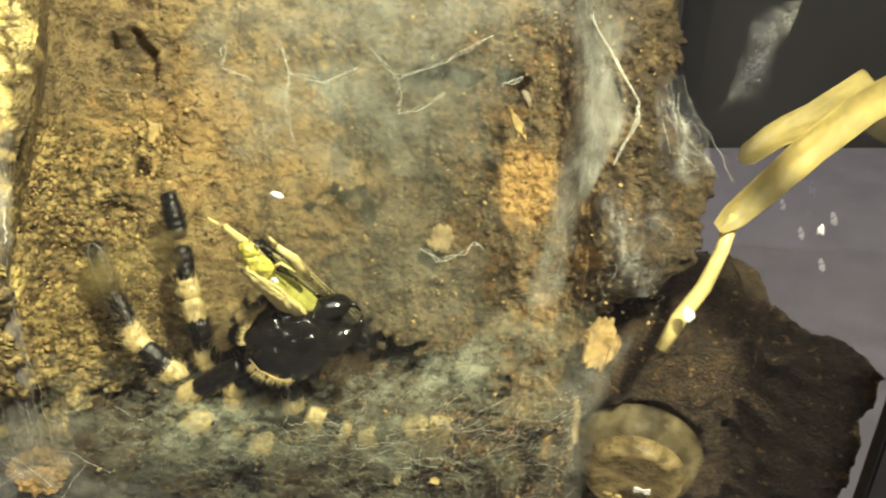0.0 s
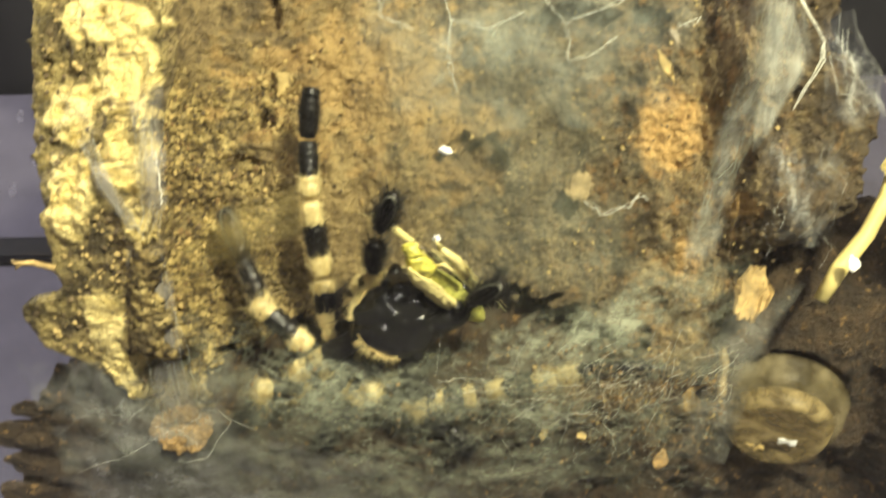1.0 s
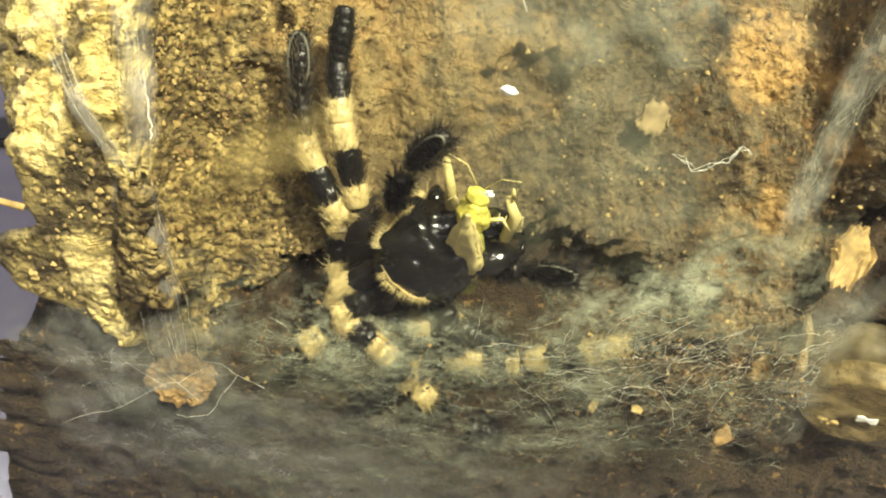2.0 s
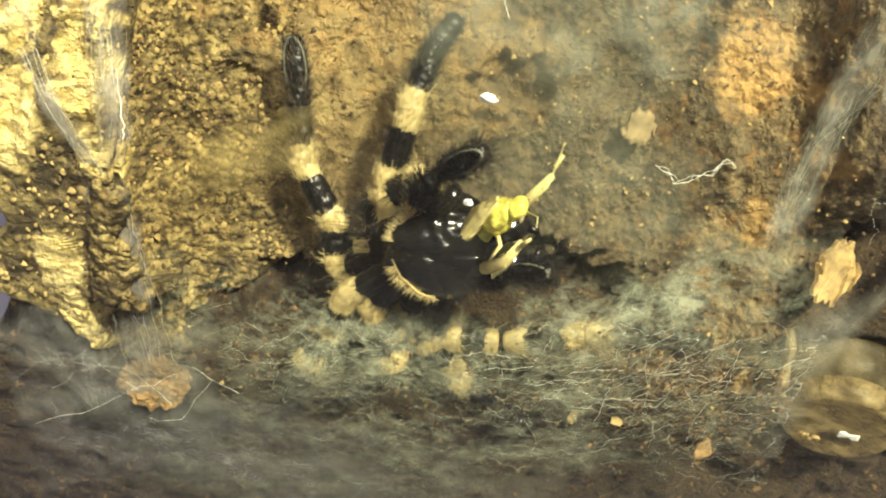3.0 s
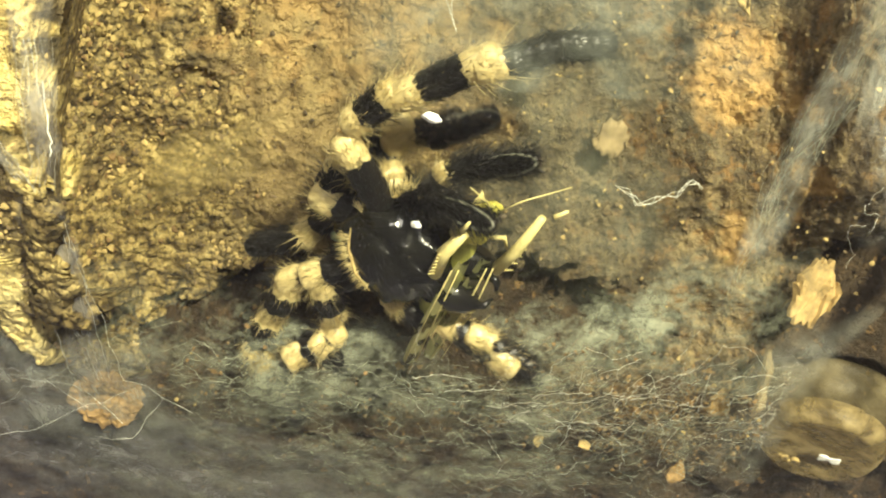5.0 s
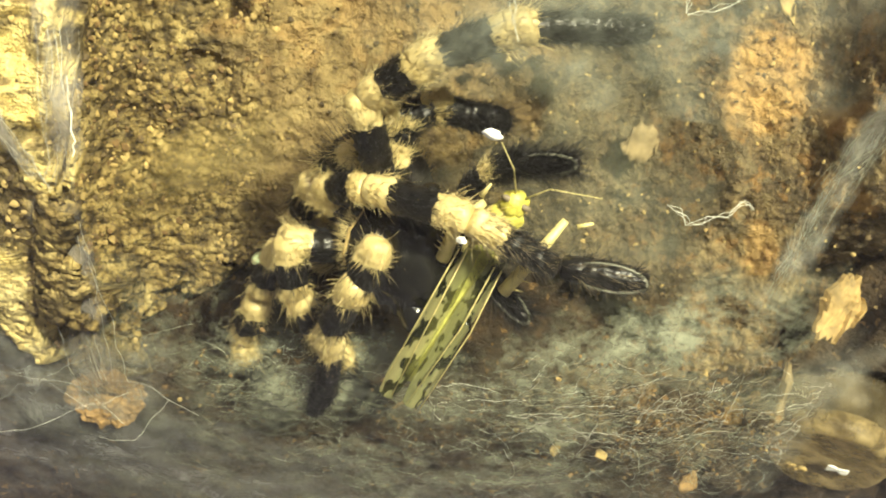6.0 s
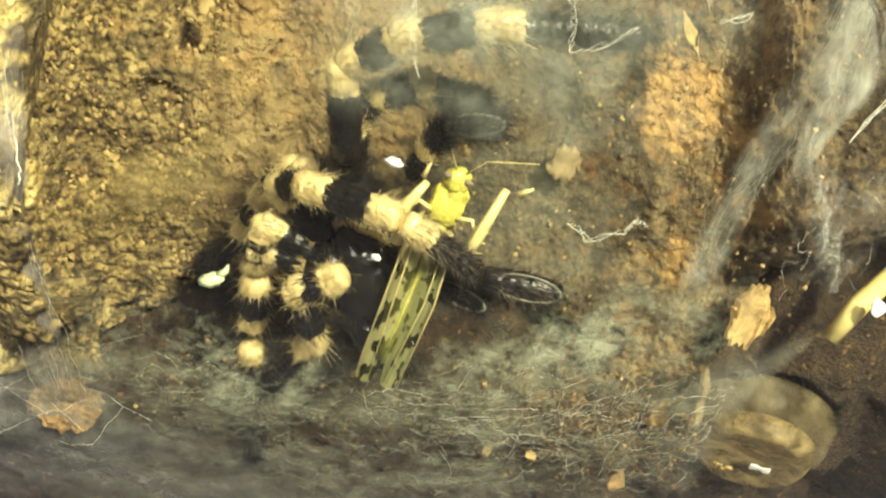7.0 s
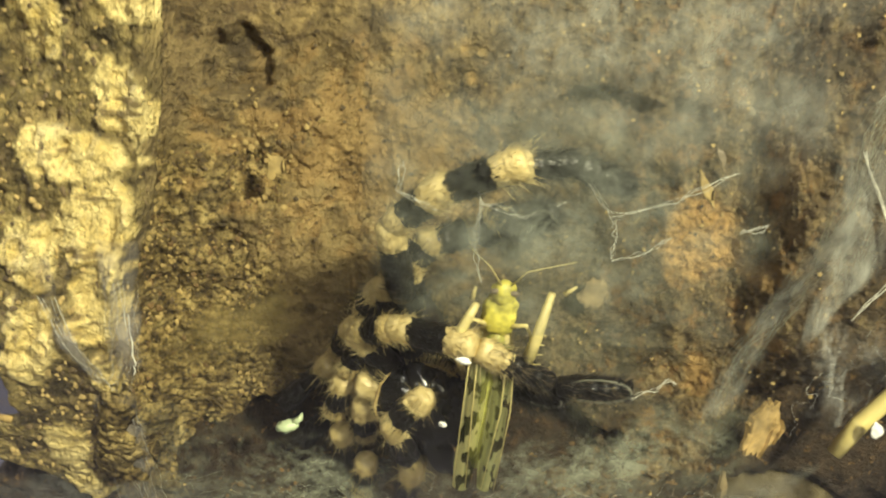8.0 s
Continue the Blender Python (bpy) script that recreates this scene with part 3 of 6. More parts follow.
def webs():
    rng = random.Random(4)

    def lip_z(u, v):                                   # the sheet climbs towards the inner wall
        return -0.1 + (0.072 + 0.02 * max(0, min(1, (u - 0.5) / 0.4))) * v + 0.004 * math.cos(3 * u)

    lip = web_sheet("web_lip", "grey silk sheet with soil crumbs along the soil edge",
                    lambda u, v: (-0.112 + 0.146 * u, glass_depth(lip_z(u, v), 0.001 + 0.002 * v + 0.018 * max(0, v - 0.7) ** 2 / 0.09), lip_z(u, v)), 120, 90, WEB_SHEET, 0.2, 1.0, 0.0012, 1.8, 0.6)

    def on_lip(r):
        z = r.uniform(-0.07, -0.034)
        return r.uniform(-0.095, 0.03), glass_depth(z, 0.002 + r.uniform(0, 0.003)), z

    def near(r, p, s=0.02):
        z = p[2] + r.uniform(-0.0025, 0.0025)
        return p[0] + r.uniform(-s, s), glass_depth(z, 0.002 + r.uniform(0, 0.003)), z

    bm = bmesh.new()
    for _ in range(420):
        a = on_lip(rng)
        b = near(rng, a, 0.004)
        strand(bm, [a, b, near(rng, b, 0.004)], 0.00002 * rng.uniform(0.6, 1.8), rng, 0, 0.0006)
    for _ in range(120):
        a = on_lip(rng)
        tilt, reach = rng.gauss(0.15, 0.4), rng.uniform(0.004, 0.014)
        pts = []
        for k in range(4):
            x, z = a[0] + reach * k / 3, a[2] + tilt * reach * k / 3 + rng.uniform(-0.0008, 0.0008)
            if x < 0.03:
                pts.append((x, glass_depth(z, 0.0012 + rng.uniform(0, 0.002)), z))
        if len(pts) > 1:
            strand(bm, pts, 0.00002 * rng.uniform(0.4, 1.4), rng, 0, 0.0004)
    part("thread_tangle", bm, SILK_DULL, lip, "dusty silk threads", m=Matrix())
    bm = bmesh.new()
    for _ in range(85):                                # brighter single threads, most towards the inner wall
        x, z = min(0.026, rng.gauss(0.004, 0.02)), rng.gauss(-0.044, 0.007)
        way, pts = rng.gauss(0.35, 0.5), []
        for k in range(5):
            pts.append((min(0.029, x), glass_depth(z, 0.0012 + rng.uniform(0, 0.0015)), z))
            way += rng.gauss(0, 0.35)
            x, z = x + 0.0026 * math.cos(way), z + 0.0026 * math.sin(way)
        strand(bm, pts, 0.00002 * rng.uniform(0.5, 1.7), rng, 0, 0.0003)
    part("bright_threads", bm, SILK, lip, "pale single silk threads", m=Matrix())

    line = [(0, 0.0195, 0.2, -0.024), (0.13, 0.0215, 0.1955, -0.0125), (0.26, 0.0232, 0.193, -0.002), (0.4, 0.0262, 0.188, 0.01), (0.55, 0.0292, 0.18, 0.023), (0.7, 0.0295, 0.172, 0.037), (0.83, 0.028, 0.166, 0.048), (1, 0.031, 0.16, 0.066)]
    ways = [[(row[0], row[k]) for row in line] for k in (1, 2, 3)]

    def on_curtain(u, v):
        return lerp(v, ways[0]) + (u - 0.5) * (0.0085 + 0.003 * v), lerp(v, ways[1]) + 0.004 * u, lerp(v, ways[2])

    curtain = web_sheet("web_curtain", "thick whitish silk curtain along the inner bark wall", on_curtain, 30, 110, WEB_THICK, 0.42, 2.0)
    bm = bmesh.new()
    for _ in range(90):
        u, v = rng.gauss(0.45, 0.16), rng.uniform(0, 0.85)
        strand(bm, [on_curtain(u + 0.1 * k * rng.uniform(-1, 1), min(1, v + 0.06 * k)) for k in range(4)], 0.000019 * rng.uniform(0.4, 1.6), rng, 0, 0.0003)
    part("thread_tangle", bm, SILK_DULL, curtain, "pale silk threads", m=Matrix())

    flap = web_sheet("web_flap", "triangular silk flap with a bright folded rim",
                     lambda u, v: (0.0265 + 0.0102 * u * (1 - abs(2 * v - 1) ** 1.3), 0.1705 + 0.008 * (1 - v), 0.008 + 0.036 * v), 24, 50, WEB_THICK, 0.22, 3.0)
    bm = bmesh.new()
    for k in range(3):
        strand(bm, [(0.0275, 0.1702, 0.0435), (0.0325, 0.171, 0.035), (0.0366, 0.1712, 0.0275), (0.0366, 0.1715, 0.0245), (0.0325, 0.174, 0.016)], 0.0001 * rng.uniform(0.4, 1.3), rng, 0, 0.0004)
    part("rim", bm, SILK, flap, "bright folded silk rim", m=Matrix())

    clump = web_sheet("web_clump", "crumpled whitish silk clump on brown bark rim",
                      lambda u, v: (0.031 + 0.0155 * u, 0.189 + 0.0025 * math.sin(9 * u + 4 * v) + 0.0012 * math.sin(23 * u - 9 * v), -0.01 + 0.023 * v), 50, 50, WEB_FOLD, 0.35, 5.0, 0.003)
    bm = bmesh.new()
    for _ in range(8):
        x, z = rng.uniform(0.032, 0.044), rng.uniform(-0.007, 0.01)
        pts = [(x, 0.1885, z)]
        for k in range(4):
            x, z = x + rng.gauss(0, 0.0016), z - rng.uniform(0, 0.003)
            pts.append((x, 0.1885 + rng.uniform(-0.001, 0.001), z))
        strand(bm, pts, 0.000022 * rng.uniform(0.4, 1.5), rng, 0, 0.0004)
    part("thread_tangle", bm, SILK, clump, "white silk threads", m=Matrix())
    hem = web_sheet("web_hem", "loose silk folds along the dark bark rim", lambda u, v: (0.046 + 0.016 * u * (1 - 0.6 * v), 0.196 + 0.002 * math.sin(14 * u), 0.013 + 0.024 * v), 30, 30, WEB_FOLD, 0.4, 15.0, 0.003)
    bm = thread_fan(rng, 9, lambda r: (r.uniform(0.046, 0.05), 0.195, r.uniform(0.026, 0.034)), lambda r: (r.uniform(0.052, 0.063), 0.196, r.uniform(0.013, 0.02)), 0.000028)
    part("thread_tangle", bm, SILK, hem, "white silk threads", m=Matrix())

    web_sheet("web_dust_sheet", "smooth dusty yellow silk patch on the bark wall", lambda u, v: (-0.093 + 0.034 * u, 0.209 + 0.003 * v - 0.004 * math.sin(3 * u), -0.0155 + 0.014 * u + 0.011 * (v - 0.3) * (0.7 + 0.6 * math.sin(3 * u))), 40, 30, WEB_DUST, 0.4, 16.0)

    web_sheet("web_veil", "hazy whitish silk veil across the top of the bark hollow",
                     lambda u, v: (-0.05 + 0.09 * u, 0.168 + 0.006 * math.sin(3 * u), 0.036 + 0.055 * v), 70, 40, WEB_CLOUD, 0.4, 6.0)

    web_sheet("web_gauze", "thin blue-grey silk gauze hanging before the hollow", lambda u, v: (-0.046 + 0.06 * u, 0.163 + 0.003 * math.sin(4 * u), 0.013 + 0.042 * v), 60, 44, WEB_GAUZE, 0.35, 19.0, 0.002)

    web_sheet("web_mist", "thin silk mist spun in front of the tarantula's burrow", lambda u, v: (-0.062 + 0.085 * u, glass_depth(-0.056 + 0.028 * v, 0.0065 + 0.002 * v), -0.056 + 0.028 * v), 60, 40, WEB_HAZE, 0.4, 21.0, 0.002)

    web_sheet("web_haze", "thin greyish silk haze hanging in the bark hollow", lambda u, v: (-0.055 + 0.07 * u, max(0.2095 - 0.004 * math.sin(3 * u), glass_depth(-0.03 + 0.08 * v, 0.018)), -0.03 + 0.08 * v), 60, 50, WEB_HAZE, 0.35, 7.0, 0.002)

    # two silk ribbons on the pale strip that join into a column below
    for name, label, way, wide, top, seed in (("web_ribbon", "grey silk ribbon beside the pale bark strip", [(0, -0.0878, -0.006), (0.4, -0.0905, 0.001), (0.75, -0.0945, 0.0115), (1, -0.0965, 0.02)], 0.0028, 0.6, 8.0),
                                        ("web_ribbon", "white silk ribbon with a bright folded tip on bark", [(0, -0.0872, -0.006), (0.35, -0.0835, 0.0022), (0.65, -0.0832, 0.012), (1, -0.0838, 0.023)], 0.0046, 0.9, 8.6),
                                        ("web_column", "whitish silk column hanging down the bark edge", [(0, -0.0905, -0.046), (0.3, -0.09, -0.03), (0.6, -0.0893, -0.0205), (0.85, -0.0878, -0.008), (1, -0.0872, -0.001)], 0.0055, 1.2, 8.3)):
        wx, wz = [(a, b) for a, b, _ in way], [(a, c) for a, _, c in way]

        def on_ribbon(u, v):
            z = lerp(v, wz)
            return lerp(v, wx) + (u - 0.5) * wide * (1.6 if name == "web_column" else 1.0 + 0.5 * v), max(0.1705 - 0.0015 * math.sin(3 * u), glass_depth(z, 0.0006)), z

        ribbon = web_sheet(name, label, on_ribbon, 24, 70, WEB_RIBBON, 0.4, seed, 0.0003, top)
        bm = bmesh.new()
        for k in range(8):
            u = rng.uniform(0.1, 0.9)
            strand(bm, [on_ribbon(u + 0.2 * math.sin(3 * v + k), v) for v in (0.05, 0.3, 0.55, 0.8)], 0.00002 * rng.uniform(0.5, 1.6), rng, 0, 0.0004)
        if seed == 8.6:
            strand(bm, [(-0.0812, 0.1695, 0.0012), (-0.0811, 0.1695, 0.0032), (-0.0818, 0.1697, 0.0065), (-0.0822, 0.17, 0.011)], 0.0001, rng, 0, 0.0003)
        part("thread_tangle", bm, SILK, ribbon, "bright silk threads", m=Matrix())

    web_sheet("web_skirt", "torn lilac-grey silk skirt over dark soil", lambda u, v: (-0.128 + 0.085 * u, glass_depth(-0.088 + 0.036 * v + 0.006 * math.sin(5 * u), 0.0022), -0.088 + 0.036 * v + 0.006 * math.sin(5 * u)), 70, 40, WEB_SKIRT, 0.3, 23.0, 0.001)
    web_sheet("web_apron", "hazy greenish-grey silk apron spun over the dark soil", lambda u, v: (-0.112 + 0.105 * u, glass_depth(-0.093 + 0.036 * v + 0.005 * math.sin(6 * u), 0.0017), -0.093 + 0.036 * v + 0.005 * math.sin(6 * u)), 70, 40, WEB_APRON, 0.4, 27.0, 0.0008)
    corner = web_sheet("web_corner", "torn grey silk over dark soil beside the bark foot",
                       lambda u, v: (-0.122 + 0.046 * u, glass_depth(-0.062 + 0.03 * v, 0.001), -0.062 + 0.03 * v), 30, 24, WEB_THICK, 0.35, 9.0)
    bm = thread_fan(rng, 8, lambda r: (r.uniform(-0.12, -0.085), glass_depth(-0.05, 0.002), r.uniform(-0.06, -0.045)), lambda r: (r.uniform(-0.1, -0.07), glass_depth(-0.045, 0.002), r.uniform(-0.055, -0.04)))
    part("thread_tangle", bm, SILK, corner, "white silk threads", m=Matrix())

    web_sheet("web_edge", "silk strip along the bark edge beside dark soil",
                     lambda u, v: (lerp(v, [(0, 0.018), (0.4, 0.02), (0.75, 0.023), (1, 0.026)]) + 0.014 * u, glass_depth(-0.062 + 0.045 * v, 0.004), -0.062 + 0.045 * v), 24, 60, WEB_CLOUD, 0.35, 10.0, 0.0006)

    web_sheet("web_wisp", "torn whitish silk wisp hanging beside the bark", lambda u, v: (0.0595 + 0.009 * u + 0.0095 * v, 0.198, 0.029 + 0.025 * v), 24, 30, WEB_FOLD, 0.45, 13.0, 0.003)
    # a branching net of bright silk above the hollow
    net = tagged(new("web_net"), "branching bright silk threads spun across the hollow", "spider web")
    net.matrix_basis = LEAN_FRAME
    lines = (((-0.0405, 0.169, 0.0381), (-0.0411, 0.169, 0.0333), (-0.035, 0.169, 0.031)), ((-0.0307, 0.169, 0.0387), (-0.0286, 0.169, 0.0328), (-0.022, 0.169, 0.031), (-0.0157, 0.169, 0.0336)),
             ((-0.0286, 0.169, 0.0328), (-0.029, 0.169, 0.026), (-0.0275, 0.169, 0.02)), ((-0.013, 0.169, 0.037), (-0.0086, 0.169, 0.0318), (0.0006, 0.169, 0.0346), (0.0094, 0.169, 0.0396)),
             ((-0.0086, 0.169, 0.0318), (-0.0078, 0.169, 0.028), (-0.0082, 0.169, 0.0251)), ((-0.0082, 0.169, 0.0251), (-0.003, 0.169, 0.0265), (0.0005, 0.169, 0.029)), ((0.011, 0.169, 0.0305), (0.0149, 0.169, 0.032)),
             ((-0.004, 0.179, 0.0), (-0.001, 0.179, -0.002), (0.003, 0.18, -0.0015), (0.006, 0.18, 0.001), (0.008, 0.181, 0.0)))
    for line in lines:
        bm = bmesh.new()
        for _ in range(3):
            strand(bm, line, 0.00004, rng, 0, 0.0006)
        part("thread", bm, SILK, net)


webs()


# ---- loose bits ----
def rough_lump(radius, seed, squash=(1, 1, 1), cuts=2):
    bm = bmesh.new()
    bmesh.ops.create_icosphere(bm, subdivisions=cuts, radius=radius)
    for v in bm.verts:
        k = 1 + 0.8 * noise.noise(v.co * (1.1 / radius) + Vector((seed * 1.7, 0, 0)))
        v.co = Vector((v.co.x * squash[0], v.co.y * squash[1], v.co.z * squash[2])) * k
    return bm


def crumbly(radius, seed, squash):
    bm = bmesh.new()
    bmesh.ops.create_icosphere(bm, subdivisions=5, radius=radius)
    for v in bm.verts:
        n = v.co.normalized()
        k = 1 + 0.26 * fbm(n.x, n.y + seed, n.z, 1.6, 2) + 0.15 * fbm(n.x, n.y + seed, n.z, 4.5, 5)
        v.co = Vector((v.co.x * squash[0], v.co.y * squash[1], v.co.z * squash[2])) * k
        v.co.y += 0.0005 * fbm(n.x, seed, n.z, 5, 4)
    return bm


def plate(outline, thick, bend=0.0, seed=0.0, crumple=0.0):
    """A thin curved flake with the given outline in x and z."""
    bm = bmesh.new()
    f = bm.faces.new([bm.verts.new((x, 0, z)) for x, z in outline])
    bmesh.ops.triangulate(bm, faces=[f])
    bmesh.ops.subdivide_edges(bm, edges=bm.edges[:], cuts=3, use_grid_fill=True)
    for v in bm.verts:
        v.co.y += bend * (v.co.x ** 2 + v.co.z ** 2) + crumple * noise.noise(v.co * 300 + Vector((seed, 0, 0)))
    bmesh.ops.solidify(bm, geom=bm.faces[:], thickness=thick)
    return bm


def oval(rx, rz, n=14, rag=0.2, seed=0):
    r = random.Random(seed)
    return [(rx * (1 + r.uniform(-rag, rag)) * math.cos(a), rz * (1 + r.uniform(-rag, rag)) * math.sin(a)) for a in (2 * math.pi * i / n for i in range(n))]


def bits():
    spots = (("bark_flake", "pale yellow peeling flake at the bark edge", oval(0.0041, 0.0062, 40, 0.16, 3), (0.0368, 0.2105, -0.0218), 22, FLAKE, 0.0009),
             ("bark_flake", "small pale flake under the peeling bark edge", oval(0.0013, 0.0065, 14, 0.35, 5), (0.031, 0.2135, -0.041), 4, SCALE, 0.0008),
             ("wood_chip", "small pale pointed wood chip stuck to bark", oval(0.0009, 0.0034, 13, 0.6, 6), (0.0175, 0.2105, 0.0285), -25, CRUMB_PALE, 0.0008),
             ("wood_chip", "grey pointed wood chip stuck to bark", oval(0.0011, 0.0024, 13, 0.55, 8), (0.0195, 0.2105, 0.035), -20, RUFOUS, 0.0008),
             ("wood_chip", "pale ragged chip on pale bark", oval(0.0017, 0.0027, 15, 0.6, 11), (-0.067, 0.2125, 0.027), -30, CRUMB_PALE, 0.0012),
             ("bark_scale", "round pale scale under silk threads", oval(0.003, 0.0036, 26, 0.22, 14), (-0.0004, 0.2205, 0.0025), 8, SCALE, 0.0006),
             ("bark_scale", "orange curled scale beside the soil", oval(0.0016, 0.0024, 14, 0.25, 15), (0.017, glass_depth(-0.061, 0.004), -0.061), 20, RUST, 0.0006),
             ("seed_husk", "tiny pale husk caught in the web", oval(0.0009, 0.0014, 8, 0.3, 16), (-0.0105, glass_depth(-0.0525, 0.002), -0.0525), 30, CRUMB_PALE, 0.0005),
             ("seed_husk", "tiny pale husk caught in the web", oval(0.0012, 0.0008, 8, 0.3, 17), (-0.002, glass_depth(-0.053, 0.002), -0.053), 10, CRUMB_PALE, 0.0005))
    for k, (name, label, outline, (x, y, z), turn, mat, thick) in enumerate(spots):
        tagged(part(name, plate(outline, thick, 14 if k < 2 else 12, k * 3.1, 0.0012 if k < 2 else 0.0005), mat, m=LEAN_FRAME @ pose(x, y, z, 0, turn, 25 if k < 2 else 0), smooth=k > 1), label, "bark piece")
    twig = tube([(-0.1035, 0.174, -0.0105), (-0.1075, 0.1735, -0.0093), (-0.1105, 0.173, -0.0094), (-0.1115, 0.1735, -0.0088)], [0.0006, 0.0005, 0.0004, 0.0002], 8)
    merge(twig, tube([(-0.1095, 0.1732, -0.0093), (-0.1108, 0.1735, -0.0104)], [0.0005, 0.0002], 6))
    tagged(part("splinter", twig, FLAKE, m=LEAN_FRAME), "short forked yellow splinter jutting from the bark edge", "bark piece")
    # an orange lump under the web at the bark foot
    tagged(part("bark_lump", crumbly(0.0064, 2.0, (1, 0.3, 0.8)), RUST, m=LEAN_FRAME @ pose(-0.0918, glass_depth(-0.0508, 0.0033), -0.0508), smooth=False), "orange rounded bark lump under grey silk", "bark piece")
    tagged(part("stem", tube([(-0.0918, glass_depth(-0.054, 0.004), -0.054), (-0.0915, glass_depth(-0.058, 0.004), -0.058), (-0.0919, glass_depth(-0.063, 0.004), -0.063)], [0.0011, 0.0008, 0.0006], 8), TAWNY, m=LEAN_FRAME), "short brown stem hanging under the orange bark lump", "bark piece")
    # crumbs: too many to count
    rng = random.Random(9)
    shapes = []
    for k in range(14):
        bm = rough_lump(1.0, k, (rng.uniform(0.6, 1.4), 0.6, rng.uniform(0.6, 1.4)), 1)
        bm.verts.ensure_lookup_table()
        shapes.append((np.array([v.co[:] for v in bm.verts]), np.array([[v.index for v in f.verts] for f in bm.faces])))
        bm.free()
    piles = {"dark": [], "pale": [], "tawny": []}

    def drop(pile, p, r):
        piles[pile].append((p, r, rng.randrange(14), rng.uniform(0, 6.28)))

    for k in range(5200):                                # caught in the silk sheet
        z = rng.gauss(-0.046, 0.006)
        x = rng.gauss(0.01, 0.014) if rng.random() < 0.75 else rng.uniform(-0.1, 0.03)
        if -0.11 < x < 0.03 and fbm(x, 12, z, 170, 3) + 0.15 > rng.random() * 0.6:
            drop("tawny" if rng.random() < 0.45 else "pale" if rng.random() < 0.15 else "dark", (x, glass_depth(z, 0.003 + rng.uniform(0, 0.004)), z), 0.00008 + 0.00038 * rng.random() ** 2)
    for k in range(1500):                                # on the bark
        x, z = rng.uniform(-0.1, 0.05), rng.uniform(-0.03, 0.08)
        drop("pale" if rng.random() < 0.35 else "dark", (x, bark_depth(x, z) - 0.0002, z), rng.uniform(0.00015, 0.0005))
    for k in range(3600):                                # loose cork grains on the inner wall
        q, z = rng.uniform(-0.0862, -0.06), rng.uniform(-0.03, 0.04)
        if fbm(q, 4, z, 90, 4) + rng.uniform(-0.3, 0.3) < 0.5 * max(0, (q + 0.07) / 0.01, (z - 0.02) / 0.015):
            continue
        x = q + rim_shift(q, z)
        drop("pale" if rng.random() < 0.62 else "tawny" if rng.random() < 0.6 else "dark", (x - lerp(q, UNDERCUT), bark_depth(x, z) - 0.0002, z), 0.00016 + 0.0006 * rng.random() ** 2.5)
    for k in range(900):                                 # on the broken edge
        x, z = rng.uniform(-0.118, -0.086), rng.uniform(-0.045, 0.07)
        if lerp(z, EDGE_L) + 0.002 < x < -0.0885 + rim_shift(x, z):
            drop("pale" if rng.random() < 0.6 else "dark", (x, bark_depth(x, z) - 0.0003, z), rng.uniform(0.0002, 0.0006))
    for name, mat, label in (("dark", CRUMB, "brown soil and bark crumbs caught in silk"), ("pale", CRUMB_PALE, "pale cork crumbs on bark and silk"), ("tawny", TAWNY, "tawny soil crumbs spun into the silk sheet")):
        verts, faces, n = [], [], 0
        for p, r, k, a in piles[name]:
            v, f = shapes[k]
            c, w = math.cos(a), math.sin(a)
            verts.append(v @ np.array(((c, 0, w), (0, 1, 0), (-w, 0, c))) * r + np.array(p))
            faces.append(f + n)
            n += len(v)
        me = bpy.data.meshes.new("crumbs")
        me.from_pydata(np.concatenate(verts).tolist(), [], np.concatenate(faces).tolist())
        me.materials.append(mat)
        ob = tagged(new("crumbs" if name == "dark" else name + "_crumbs", me), label, "crumbs", kind="stuff")
        ob.matrix_basis = LEAN_FRAME
    fibres = bmesh.new()
    for _ in range(700):                                 # short fibres matted into the sheet
        z = rng.gauss(-0.043, 0.007)
        x = rng.gauss(0.008, 0.016)
        if x > 0.031 or z < -0.066:
            continue
        a = Vector((x, glass_depth(z, 0.0025 + rng.uniform(0, 0.003)), z))
        w = rng.gauss(0.25, 0.5)
        h = rng.uniform(0.0008, 0.0026)
        d = Vector((math.cos(w), 0, math.sin(w))) * h
        k = Vector((0, 0, rng.uniform(-0.4, 0.4) * h))
        merge(fibres, tube([a, a + d * 0.5 + k, a + d], [0.00005, 0.00007, 0.00003], 4, False))
    tagged(part("fibres", fibres, RUFOUS, m=LEAN_FRAME), "short grey-brown fibres matted into the silk sheet", "fibres", kind="stuff")
    lumps = bmesh.new()
    for k in range(55):                                  # dark clods under the broken bark edge
        x = rng.uniform(-0.138, -0.078)
        z = lerp(x, SOIL_TOP) + rng.uniform(-0.02, 0.006)
        rad = rng.uniform(0.0015, 0.006)
        merge(lumps, rough_lump(rad, k * 1.3, (1.35, 0.32, 0.85), 3), Matrix.Translation((x, lerp(x, SOIL_FRONT) + 0.0006, z)))
    tagged(part("soil_clods", lumps, SOIL, smooth=False), "dark soil clods heaped under the bark edge", "soil", kind="stuff")
    # dried drops on the front panel
    for k, (x, z, sx, sz) in enumerate(((-0.0297, 0.1718, 0.0011, 0.0007), (0.0691, 0.1645, 0.0006, 0.0011), (-0.0318, 0.1535, 0.0006, 0.0006))):
        tagged(part("dried_drop", rough_lump(1.0, k * 2.0, (sx, 0.0003, sz), 3), RESIDUE, m=pose(x, Y0 - 0.0002, z)), "tiny white dried drop on the clear front panel", "drop", "dried drops on the front panel")
